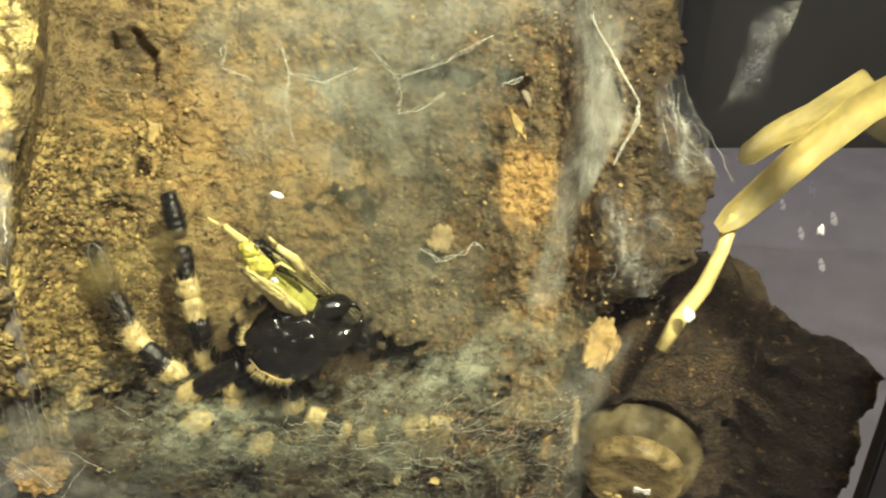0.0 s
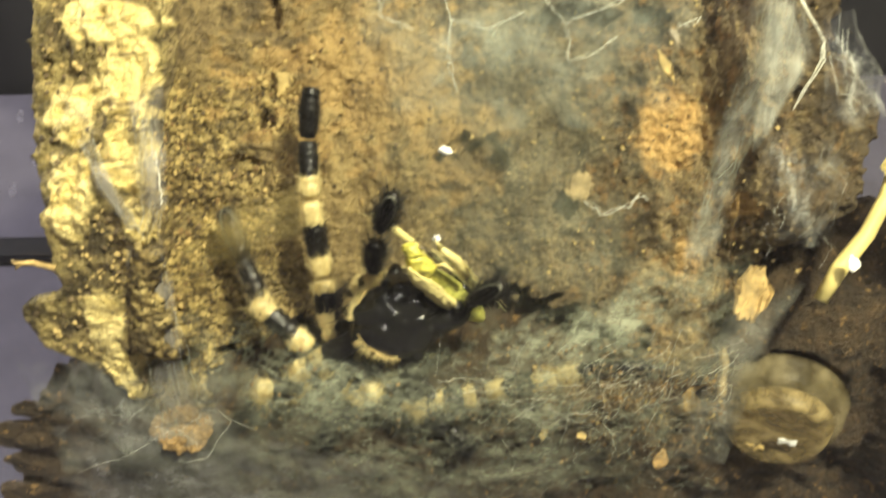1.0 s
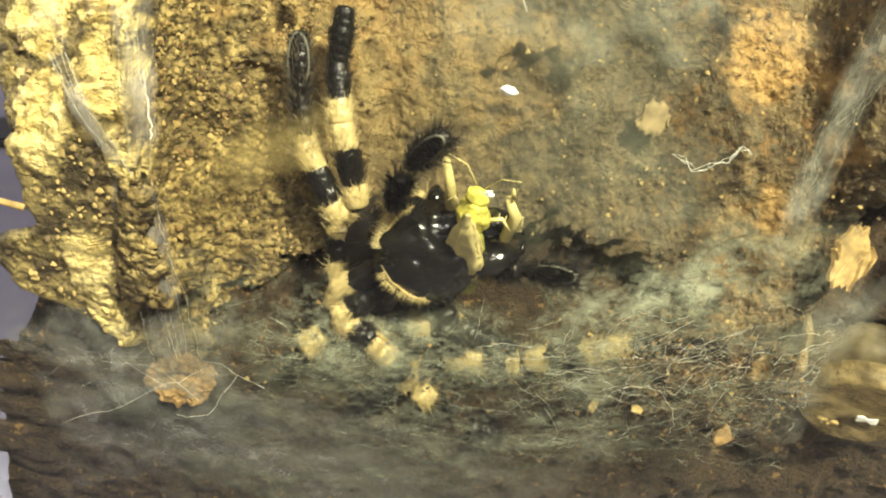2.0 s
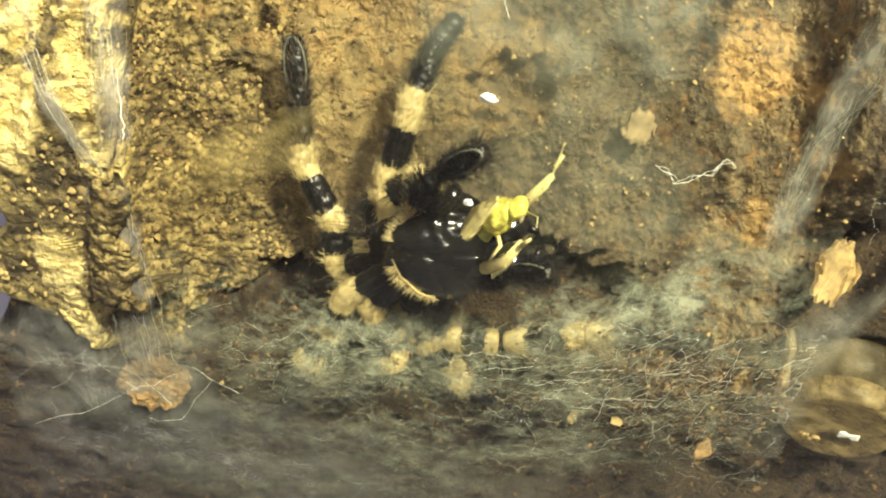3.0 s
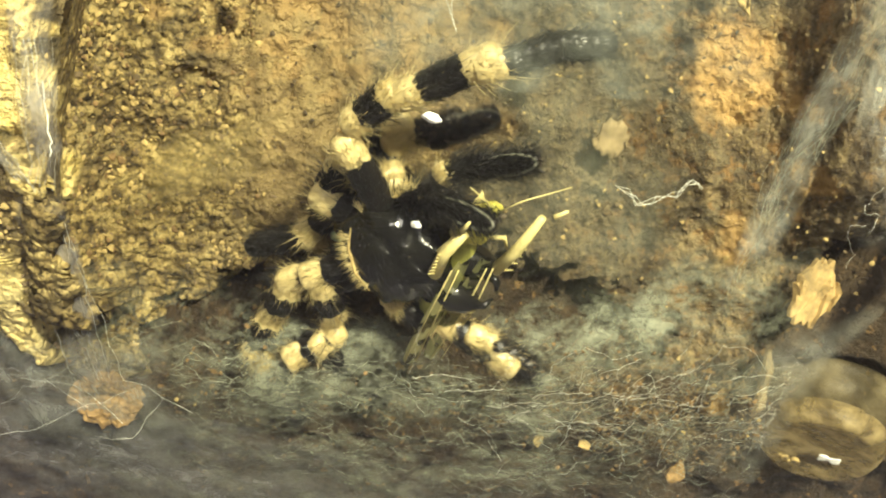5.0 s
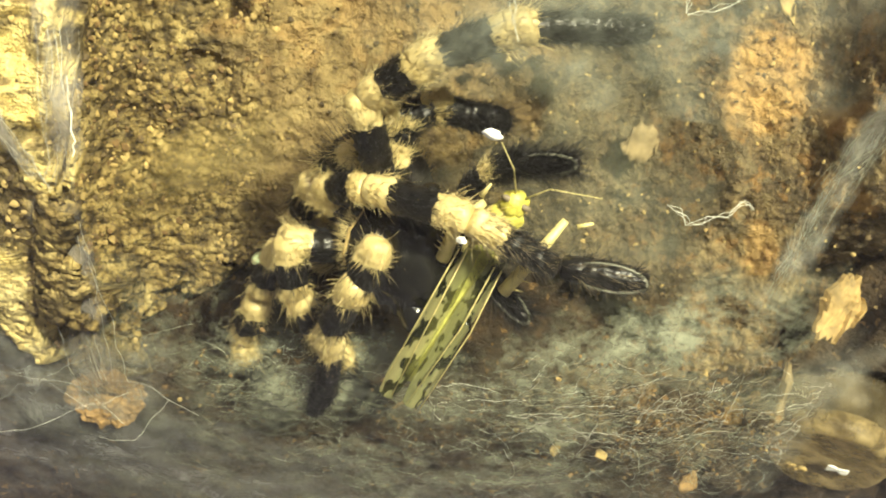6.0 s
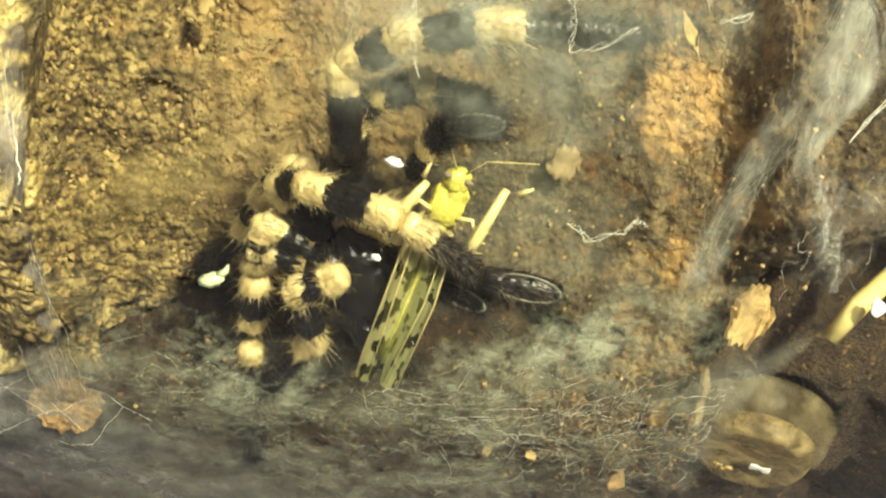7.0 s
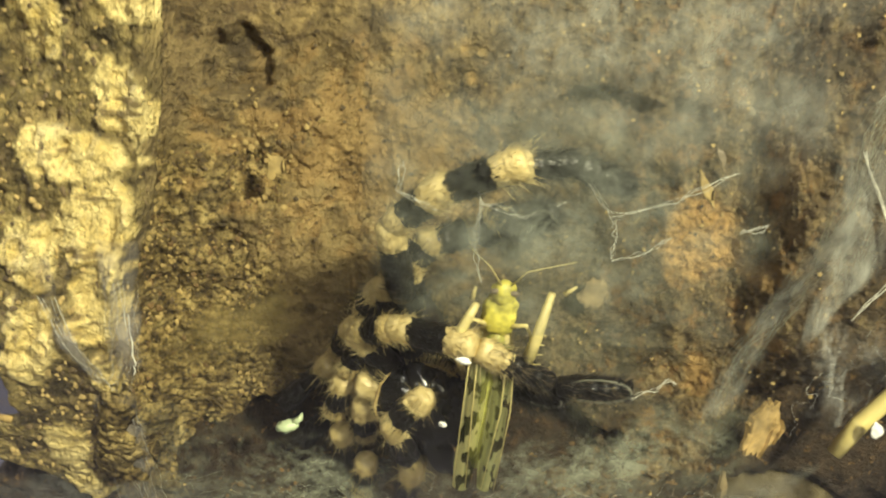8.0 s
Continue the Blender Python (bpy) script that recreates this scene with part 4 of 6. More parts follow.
    tagged(part("dried_drop", rough_lump(1.0, 3.0, (0.0011, 0.0004, 0.0014), 3), RESIDUE, m=LEAN_FRAME @ pose(0.053, 0.1975, -0.0142, 0, -30, 0)), "white dried drop on the yellow leaf stalk", "drop")


bits()


def leaf_plant():
    ob = tagged(new("leaf_plant"), "yellow curled strap leaf on a thin stalk growing from soil", "plant")
    ob.matrix_basis = LEAN_FRAME @ pose(-0.0035, -0.003, -0.0015)

    def blade(p, width, thick, fold):
        def place(u, v):
            k = v * (len(p) - 1)
            i = min(int(k), len(p) - 2)
            a = Vector(p[i]).lerp(Vector(p[i + 1]), k - i)
            d = (Vector(p[i + 1]) - Vector(p[i])).normalized()
            side = Vector((-d.z, 0, d.x))
            w = lerp(v, width)
            s = 2 * u - 1
            return a + side * w * s + Vector((0, fold * w * (s * s) + 0.0006 * fbm(a.x, s, a.z, 150, 2), 0))
        bm = sheet(10, 40, place)
        bmesh.ops.solidify(bm, geom=bm.faces[:], thickness=thick)
        return bm

    part("leaf", blade([(0.064, 0.204, 0.006), (0.074, 0.206, 0.014), (0.086, 0.209, 0.024), (0.100, 0.213, 0.034), (0.125, 0.22, 0.047)], [(0, 0.0016), (0.08, 0.003), (0.3, 0.0036), (0.7, 0.0042), (1, 0.0042)], 0.0008, -0.45), LEAF, ob, "pale yellow leaf blade")
    part("leaf", blade([(0.0715, 0.212, 0.0215), (0.08, 0.213, 0.0275), (0.09, 0.215, 0.0325), (0.105, 0.219, 0.042)], [(0, 0.0008), (0.1, 0.0026), (0.5, 0.0034), (1, 0.003)], 0.0008, 0.5), LEAF, ob, "yellow leaf blade with brown fold")
    pts = [Vector((0.052, 0.206, -0.021)), Vector((0.056, 0.206, -0.014)), Vector((0.0615, 0.206, -0.007)), Vector((0.0655, 0.206, 0.001)), Vector((0.068, 0.206, 0.009))]
    part("stalk", tube(pts, [0.0016, 0.0019, 0.0018, 0.0016, 0.0017], 10), LEAF, ob, "yellow stalk")


leaf_plant()


def water_cap():
    """A clear round cup lying on its side; its pale floor faces the front panel."""
    ob = tagged(new("water_cap"), "frosted clear round cap with pale crumbs sunk into soil", "water dish")
    ob.matrix_basis = Matrix.Translation((0.0462, 0.1585, 0.083)) @ Vector((-0.0035, -0.0135, -0.001)).to_track_quat("Z", "Y").to_matrix().to_4x4()

    def turned(prof, n=56):
        bm = bmesh.new()
        rings = [[bm.verts.new((r * math.cos(a), r * math.sin(a), h)) for a in (2 * math.pi * i / n for i in range(n))] for r, h in prof]
        for a, b in zip(rings, rings[1:]):
            for i in range(n):
                bm.faces.new((a[i], a[(i + 1) % n], b[(i + 1) % n], b[i]))
        bm.faces.new(rings[0][::-1])
        bm.faces.new(rings[-1])
        return bm
    part("cup", turned([(0.0128, -0.0035), (0.0146, -0.0052), (0.0156, -0.0085), (0.0162, -0.0105), (0.0165, -0.011), (0.0162, -0.0116), (0.0154, -0.0105), (0.0142, -0.006)]), CAP, ob, "clear frosted cup wall")
    part("cup_floor", turned([(0.003, -0.0009), (0.0075, -0.0007), (0.0098, 0.0), (0.0106, -0.0001), (0.0116, -0.0014), (0.0127, -0.0042), (0.012, -0.0045), (0.0075, -0.002)]), CAP_FLOOR, ob, "pale tan domed floor of the cup")
    bm = bmesh.new()
    r = random.Random(3)
    for k in range(7):
        merge(bm, rough_lump(0.0008, k, (1, 1, 0.5), 1), Matrix.Translation((-0.0045 + r.uniform(-0.0018, 0.0018), -0.0062 + r.uniform(-0.001, 0.001), -0.0008)))
    part("crumb_heap", bm, CRUMB_PALE, ob, "pale yellow crumbs")
    bm = bmesh.new()
    for k in range(5):
        merge(bm, tube([(0.0005 + 0.001 * i, -0.0012 - 0.0003 * k + 0.0004 * math.sin(2.1 * i + k), -0.0002) for i in range(5)], [0.0002] * 5, 5, False))
    part("dried_film", bm, RESIDUE, ob, "white dried film")


def cap_material():
    m = Mat("clear_cap", 0.4)
    n = m.noise(120, 5)
    m.colour(m.ramp(n, [(0.3, (0.45, 0.36, 0.18)), (0.7, (0.7, 0.6, 0.36))]))
    return m.veil(m.fade(n, 0.36, 0.7, 0.08, 0.4), 0.4).m


def cap_floor_material():
    m = Mat("tan_cap_floor", 0.55)
    n = m.noise(130, 5, 0.6, (1, 2, 1))
    c = m.ramp(n, [(0.32, (0.14, 0.1, 0.042)), (0.5, (0.36, 0.275, 0.125)), (0.68, (0.52, 0.41, 0.2))])
    m.colour(m.mix(m.fade(m.noise(330, 3), 0.36, 0.3), c, (0.03, 0.02, 0.01)))
    m.bump(n, 0.0007)
    return m.veil(m.fade(n, 0.32, 0.6, 0.15, 0.85), 0.3).m


CAP, CAP_FLOOR = cap_material(), cap_floor_material()
water_cap()


# ---- spider ----
JOINTED = {}


def hairs(bm, rng, count, length, where, cream):
    """Adds thin hairs; where(rng) gives root, normal and the share of cream there."""
    layer = bm.verts.layers.float.get("cream") or bm.verts.layers.float.new("cream")
    for _ in range(count):
        p, n, along, c = where(rng)
        n = (n + along * rng.uniform(0.1, 1.0) + Vector((rng.uniform(-1, 1), rng.uniform(-1, 1), rng.uniform(-1, 1))) * 0.3).normalized()
        h = length * rng.uniform(0.5, 1.25)
        side = n.orthogonal().normalized() * 0.00005
        up = n.cross(side)
        k = p + n * h * 0.55 + along * h * 0.12
        tip = p + n * h + along * h * 0.35
        ring = [p + side, p - side * 0.5 + up, p - side * 0.5 - up]
        v0 = [bm.verts.new(q) for q in ring]
        v1 = [bm.verts.new(k + (q - p) * 0.7) for q in ring]
        vt = bm.verts.new(tip)
        for i in range(3):
            bm.faces.new((v0[i], v0[(i + 1) % 3], v1[(i + 1) % 3], v1[i]))
            bm.faces.new((v1[i], v1[(i + 1) % 3], vt))
        for v in (*v0, *v1, vt):
            v[layer] = c


# share of cream along each segment, from the body out
BANDS = {"leg_femur": [(0, 0), (0.7, 0), (0.78, 1), (1, 1)], "leg_patella": [(0, 1), (0.28, 1), (0.36, 0), (0.75, 0), (0.83, 1), (1, 1)], "leg_tibia": [(0, 1), (0.2, 1), (0.28, 0), (0.7, 0), (0.76, 1), (1, 1)],
         "leg_metatarsus": [(0, 1), (0.3, 1), (0.38, 0), (1, 0)], "leg_tarsus": [(0, 0), (1, 0)], "palp_base": [(0, 0), (0.6, 0), (0.7, 1), (1, 1)], "palp_shin": [(0, 0.2), (1, 0)], "palp_tip": [(0, 0), (1, 0)]}
WIDTH = {"leg_femur": (0.0023, 0.0025, 0.0024), "leg_patella": (0.0023, 0.0025, 0.0024), "leg_tibia": (0.0024, 0.0025, 0.0024), "leg_metatarsus": (0.0024, 0.0021, 0.0019), "leg_tarsus": (0.0019, 0.0022, 0.0017),
         "palp_base": (0.0014, 0.0016, 0.0015), "palp_shin": (0.0014, 0.0016, 0.0014), "palp_tip": (0.0014, 0.0017, 0.0012)}


def segment(name, length, parent, seed, padded=False, fringe=False, label=""):
    """One limb segment along x, swollen in the middle, rounded at both joints."""
    rng = random.Random(seed)
    a, b, c = WIDTH[name]
    stops = [(-0.09, 0.3), (-0.075, 0.75), (-0.04, 0.93), (0.06, 1.0)] + [(0.1 + 0.035 * i, 1.0 + 0.035 * math.sin(i * 1.3 + seed)) for i in range(25)] + [(0.97, 0.99), (1.04, 0.93), (1.075, 0.75), (1.09, 0.3)]
    bm = tube([(length * t, 0, 0) for t, _ in stops], [k * lerp(t, [(0, a), (0.5, b), (1, c)]) for t, k in stops], 14)
    layer = bm.verts.layers.float.new("cream")
    for v in bm.verts:
        t = v.co.x / length
        ang = math.atan2(v.co.z, v.co.y)
        v[layer] = lerp(t + 0.07 * noise.noise(Vector((2.2 * math.cos(ang), 2.2 * math.sin(ang), seed * 1.3 + 4 * t))), BANDS[name])
        r = 1 + 0.1 * noise.noise(Vector((v.co.x * 500, v.co.y * 500 + seed, v.co.z * 500)))
        v.co.y *= r
        v.co.z *= r * 0.94
    ob = part(name, bm, LEG_SKIN, parent, label)

    def root(r):
        t, w = r.random(), r.uniform(0, 2 * math.pi)
        n = Vector((0, math.cos(w), math.sin(w)))
        rad = lerp(t, [(0, a), (0.5, b), (1, c)]) * 0.93
        return Vector((length * t, 0, 0)) + n * rad, n * 0.7, Vector((1, 0, 0)), lerp(t + r.uniform(-0.05, 0.05), BANDS[name])

    def fluff(r):
        p, n, d, k = root(r)
        return p, n * 0.12, d, k

    bm = bmesh.new()
    hairs(bm, rng, 260, 0.0016, root, True)
    hairs(bm, rng, 50, 0.0034, root, True)
    part("bristles", bm, LEG_HAIR, ob)
    bm = bmesh.new()
    hairs(bm, rng, 800, 0.0012, fluff, True)
    part("fur", bm, LEG_HAIR, ob)
    if padded or (fringe and name == "leg_metatarsus"):
        bm = bmesh.new()
        hairs(bm, rng, 190, 0.002, root, True)
        part("hair_fringe", bm, RUFOUS, ob, "grey-brown hair fringe")
    if name in ("palp_tip", "palp_shin"):
        bm = bmesh.new()
        hairs(bm, rng, 420, 0.0034, root, True)
        part("palp_brush", bm, LEG_HAIR, ob)
    if name == "palp_tip" or padded:
        bm = bmesh.new()
        ring = [(length * (0.55 + 0.5 * math.cos(k)), b * 0.92 * math.sin(k), b * 0.55) for k in (radians(-140 + 14 * i) for i in range(21))]
        merge(bm, tube(ring, [0.00009 + 0.0002 * math.sin(math.pi * i / 20) for i in range(21)], 6))
        part("foot_pad", bm, PAD, ob, "pale foot pad")
    return ob


def egg(scale, place, seed, rough=0.06, parts=24):
    bm = bmesh.new()
    bmesh.ops.create_uvsphere(bm, u_segments=parts, v_segments=parts // 2, radius=1.0)
    for v in bm.verts:
        v.co *= 1 + rough * noise.noise(v.co * 2.3 + Vector((seed, 0, 0)))
    bm.transform(Matrix.LocRotScale(place, None, scale))
    return bm


def spider():
    top = tagged(new("tarantula"), "black tarantula with cream banded hairy legs holding a yellow-green locust", "tarantula")
    # x: forwards, y: away from the front panel
    bm = bmesh.new()
    bmesh.ops.create_uvsphere(bm, u_segments=96, v_segments=64, radius=1.0)
    for v in bm.verts:
        a, far = math.atan2(v.co.z, v.co.x), math.hypot(v.co.x, v.co.z)
        groove = max(0.0, math.cos(4 * a + 0.4)) ** 14 * min(1.0, far * 2.2) * (1 - far * 0.4)
        pit = math.exp(-((v.co.x + 0.15) ** 2 + v.co.z ** 2) / 0.02)
        head = 0.1 * math.exp(-((v.co.x - 0.7) ** 2 + v.co.z ** 2) / 0.12)
        v.co *= 1 - 0.1 * groove - 0.14 * pit + head + 0.1 * noise.noise(v.co * 2.3) + 0.045 * noise.noise(v.co * 6)
    bm.transform(Matrix.Diagonal((0.0105, 0.0072, 0.0095, 1)))
    trunk = part("cephalothorax", bm, CHITIN, top, "glossy black head and chest")
    bm, fuzz = bmesh.new(), random.Random(31)

    def on_shield(r):
        d = Vector((r.gauss(0, 1), -abs(r.gauss(0, 0.8)), r.gauss(0, 1))).normalized()
        return Vector((d.x * 0.0104, d.y * 0.0071, d.z * 0.0094)), d * 0.4, Vector((0.6, 0, 0.3 * d.z)), 0.0
    hairs(bm, fuzz, 420, 0.0011, on_shield, True)

    def on_hem(r):                                     # cream fringe at the rear hem
        a = radians(r.uniform(100, 165) * r.choice((-1, 1)))
        d = Vector((math.cos(a), r.uniform(-0.75, -0.5), math.sin(a))).normalized()
        return Vector((d.x * 0.0104, d.y * 0.0071, d.z * 0.0094)), d * 0.5, Vector((d.x, 0, d.z)), 1.0
    hairs(bm, fuzz, 420, 0.0016, on_hem, True)
    part("shield_fuzz", bm, LEG_HAIR, trunk, "cream fringe and dark fuzz")
    for i in range(8):
        a = radians(35 + 41 * i)
        bm = egg((0.0042, 0.003, 0.0021), (0, 0, 0), i)
        bm.transform(pose(0.008 * math.cos(a), 0.002, 0.0072 * math.sin(a), 0, -math.degrees(a), 0))
        part("coxa", bm, CHITIN, trunk)
    for s in (-1, 1):
        part("chelicera", egg((0.0055, 0.0036, 0.003), (0.0105, -0.001, 0.0032 * s), 3 + s), CHITIN, trunk, "black jaw")
        bm = tube([(0.0145, -0.002, 0.003 * s), (0.0165, -0.0025, 0.0022 * s), (0.0172, -0.002, 0.0005 * s)], [0.0009, 0.0007, 0.0002], 8)
        part("fang", bm, CHITIN, trunk, "dark curved fang")
        bm = tube([(-0.0075 + 0.001 * s, -0.0042, 0.001 * s), (-0.0072, -0.0042, 0.0042 * s), (-0.0045, -0.0042, 0.0072 * s), (-0.001, -0.004, 0.0088 * s)], [0.0001, 0.0003, 0.00025, 0.0001], 8)
        part("hair_stripe", bm, CRUMB_PALE, trunk, "cream hair stripe")
    back = part("abdomen", egg((0.0105, 0.0072, 0.0088), (-0.0085, 0.0145, 0.0), 5.0, 0.08, 32), BODY_HAIR, trunk, "dark hairy abdomen")
    bm = bmesh.new()
    rng = random.Random(11)

    def root(r):
        d = Vector((r.gauss(0, 1), r.gauss(0, 1), r.gauss(0, 1))).normalized()
        return Vector((-0.0085 + d.x * 0.0102, 0.0145 + d.y * 0.007, d.z * 0.0085)), d, Vector((-1, 0, 0)), 0.0
    hairs(bm, rng, 900, 0.0035, root, False)
    part("body_hair", bm, LEG_HAIR, back)
    return top, trunk


SPIDER, TRUNK = spider()
LENGTHS = {'U': [0.015, 0.0095, 0.015, 0.0109, 0.0097], 'A': [0.015, 0.0095, 0.0146, 0.013, 0.011], 'C': [0.0137, 0.0095, 0.015, 0.0123, 0.0099], 'D': [0.0128, 0.0095, 0.0105, 0.0094, 0.007], 'E': [0.015, 0.0095, 0.0101, 0.009, 0.007], 'G': [0.01, 0.0095, 0.0111, 0.009, 0.0077], 'H': [0.01, 0.006, 0.01, 0.009, 0.007], 'I': [0.01, 0.0095, 0.0111, 0.009, 0.007], 'P': [0.006, 0.009, 0.0104], 'Q': [0.006, 0.0064, 0.0093]}
for key, lengths in LENGTHS.items():
    names = ("leg_femur", "leg_patella", "leg_tibia", "leg_metatarsus", "leg_tarsus") if len(lengths) == 5 else ("palp_base", "palp_shin", "palp_tip")
    JOINTED[key] = [segment(n, l, SPIDER, ord(key) * 7 + i, n == "leg_tarsus" and key == "A", key == "A") for i, (n, l) in enumerate(zip(names, lengths))]


# ---- prey ----
def locust():
    """The head lies at the origin, the body trails along -x; y points away from the front panel."""
    ob = tagged(new("locust"), "yellow-green locust with dark blotched wings gripped by the tarantula", "locust")
    head = part("head", egg((0.0022, 0.0016, 0.0021), (0, 0, 0), 1.0, 0.2), LOCUST_YELLOW, ob, "bright yellow head")
    for s in (-1, 1):
        part("eye", egg((0.0005, 0.0004, 0.0009), (0.0005, -0.0011, 0.0016 * s), 2), RUFOUS, head, "brown oval eye")
        part("antenna", tube([(0.0018, -0.0012, 0.0008 * s), (0.005, -0.002, 0.003 * s), (0.0075, -0.0015, 0.0085 * s - 0.002)], [0.00014, 0.00012, 0.00006], 6), LOCUST_PALE, ob, "thin antenna")
    bm = egg((0.0042, 0.0023, 0.003), (-0.0042, 0.001, 0), 4, 0.25)
    part("pronotum", bm, LOCUST_YELLOW, ob, "yellow saddle behind the head")
    part("abdomen", egg((0.014, 0.0028, 0.003), (-0.021, 0.001, 0), 6), LOCUST_GREEN, ob, "green ringed abdomen")
    bm = egg((0.012, 0.0016, 0.004), (-0.0125, 0.0034, 0), 9, 0.2, 32)
    for v in bm.verts:                                  # plates across the belly
        v.co.y *= 1 + 0.07 * math.sin(v.co.x * 2600)
        v.co.z *= 0.8 - 24 * (v.co.x + 0.0125)
    part("belly", bm, LOCUST_PALE, ob, "pale cream belly plates")
    for s, w in ((-1, 0.0027), (1, 0.0027)):
        def place(u, v):
            x = -0.008 - 0.029 * v
            half = w * 0.9 * lerp(v, [(0, 0.55), (0.3, 0.95), (0.85, 1.0), (1, 0.7)])
            q = 2 * u - 1
            return x, -0.0036 + 0.0009 * q * q - 0.0003 * s, s * 0.0021 + half * q * 0.75
        bm = sheet(8, 30, place)
        bmesh.ops.solidify(bm, geom=bm.faces[:], thickness=0.00025)
        part("wing", bm, WING, ob, "green translucent wing with dark blotches")
        for j in range(2):
            bm = tube([(-0.009, -0.0040, s * 0.0030 + 0.0012 * j), (-0.02, -0.0040, s * 0.0032 + 0.0016 * (j - 0.5)), (-0.036, -0.0040, s * 0.0025 + 0.0022 * (j - 0.5))], [0.0001, 0.0001, 0.00007], 6)
            part("wing_vein", bm, LOCUST_PALE, ob, "pale yellow wing vein")
        reach = 1.0 if s < 0 else 0.45                 # one hind leg juts out, the other is folded
        bm = tube([(-0.0125, -0.002, s * 0.0053), (-0.006, -0.003, s * 0.0062), (0.0023 * reach - 0.004 * (1 - reach), -0.003, s * 0.0073 * reach + s * 0.002 * (1 - reach))], [0.0011, 0.0010, 0.0006], 8)
        for k in range(7):
            x = -0.011 + 0.0018 * k * reach
            merge(bm, tube([(x, -0.003, s * 0.0062), (x + 0.0005, -0.0034, s * 0.0076)], [0.0002, 0.00005], 4))
        part("hind_shin", bm, LOCUST_PALE, ob, "spined pale shin")
        bm = tube([(0.0023 * reach - 0.003 * (1 - reach), -0.003, s * 0.0073 * reach + s * 0.002), (0.004 * reach, -0.0032, s * 0.011 * reach)], [0.0005, 0.0002], 6)
        part("hind_foot", bm, LOCUST_PALE, ob, "thin pale foot")
        bm = tube([(-0.006, 0.0, s * 0.002), (-0.005, -0.001, s * 0.0045), (-0.008, -0.001, s * 0.0062)], [0.0005, 0.0004, 0.0002], 6)
        part("fore_leg", bm, LOCUST_PALE, ob, "thin yellow leg")
    return ob


PREY = locust()
bm = egg((0.0024, 0.0012, 0.0013), (0, 0, 0), 8, 0.3, 16)
merge(bm, tube([(0.0015, 0, 0.0006), (0.003, -0.0003, 0.0012), (0.0036, 0, 0.0022)], [0.0008, 0.0006, 0.0002], 6))
SCRAP = tagged(part("locust_scrap", bm, PALE_GREEN), "pale green shiny locust scrap dropped in silk", "insect scrap")


# ---- what moves ----
def pointing(a, b):
    """The pose at a whose x axis points to b and whose z axis looks to the front panel."""
    x = (b - a).normalized()
    z = Vector((0, -1, 0)) - x * x.dot(Vector((0, -1, 0)))
    z.normalize()
    y = z.cross(x)
    return Matrix(((x.x, y.x, z.x, a.x), (x.y, y.y, z.y, a.y), (x.z, y.z, z.z, a.z), (0, 0, 0, 1)))


def limb_moves(key, centres, steps):
    """Keys the segments of one limb; a step is a time and the joints from the body out, in the bark's frame."""
    parts, lengths = JOINTED[key], LENGTHS[key]
    rows = [[] for _ in parts]
    for t, *joints in steps:
        pts = [Vector(j) - centres[t] for j in joints]
        for k, row in enumerate(rows):
            way = (pts[k + 1] - pts[k]).normalized()
            start = pts[1] - way * lengths[0] if k == 0 else (pts[k] + pts[k + 1] - way * lengths[k]) / 2
            row.append((t, pointing(start, start + way)))
    for ob, row in zip(parts, rows):
        walk(ob, row)


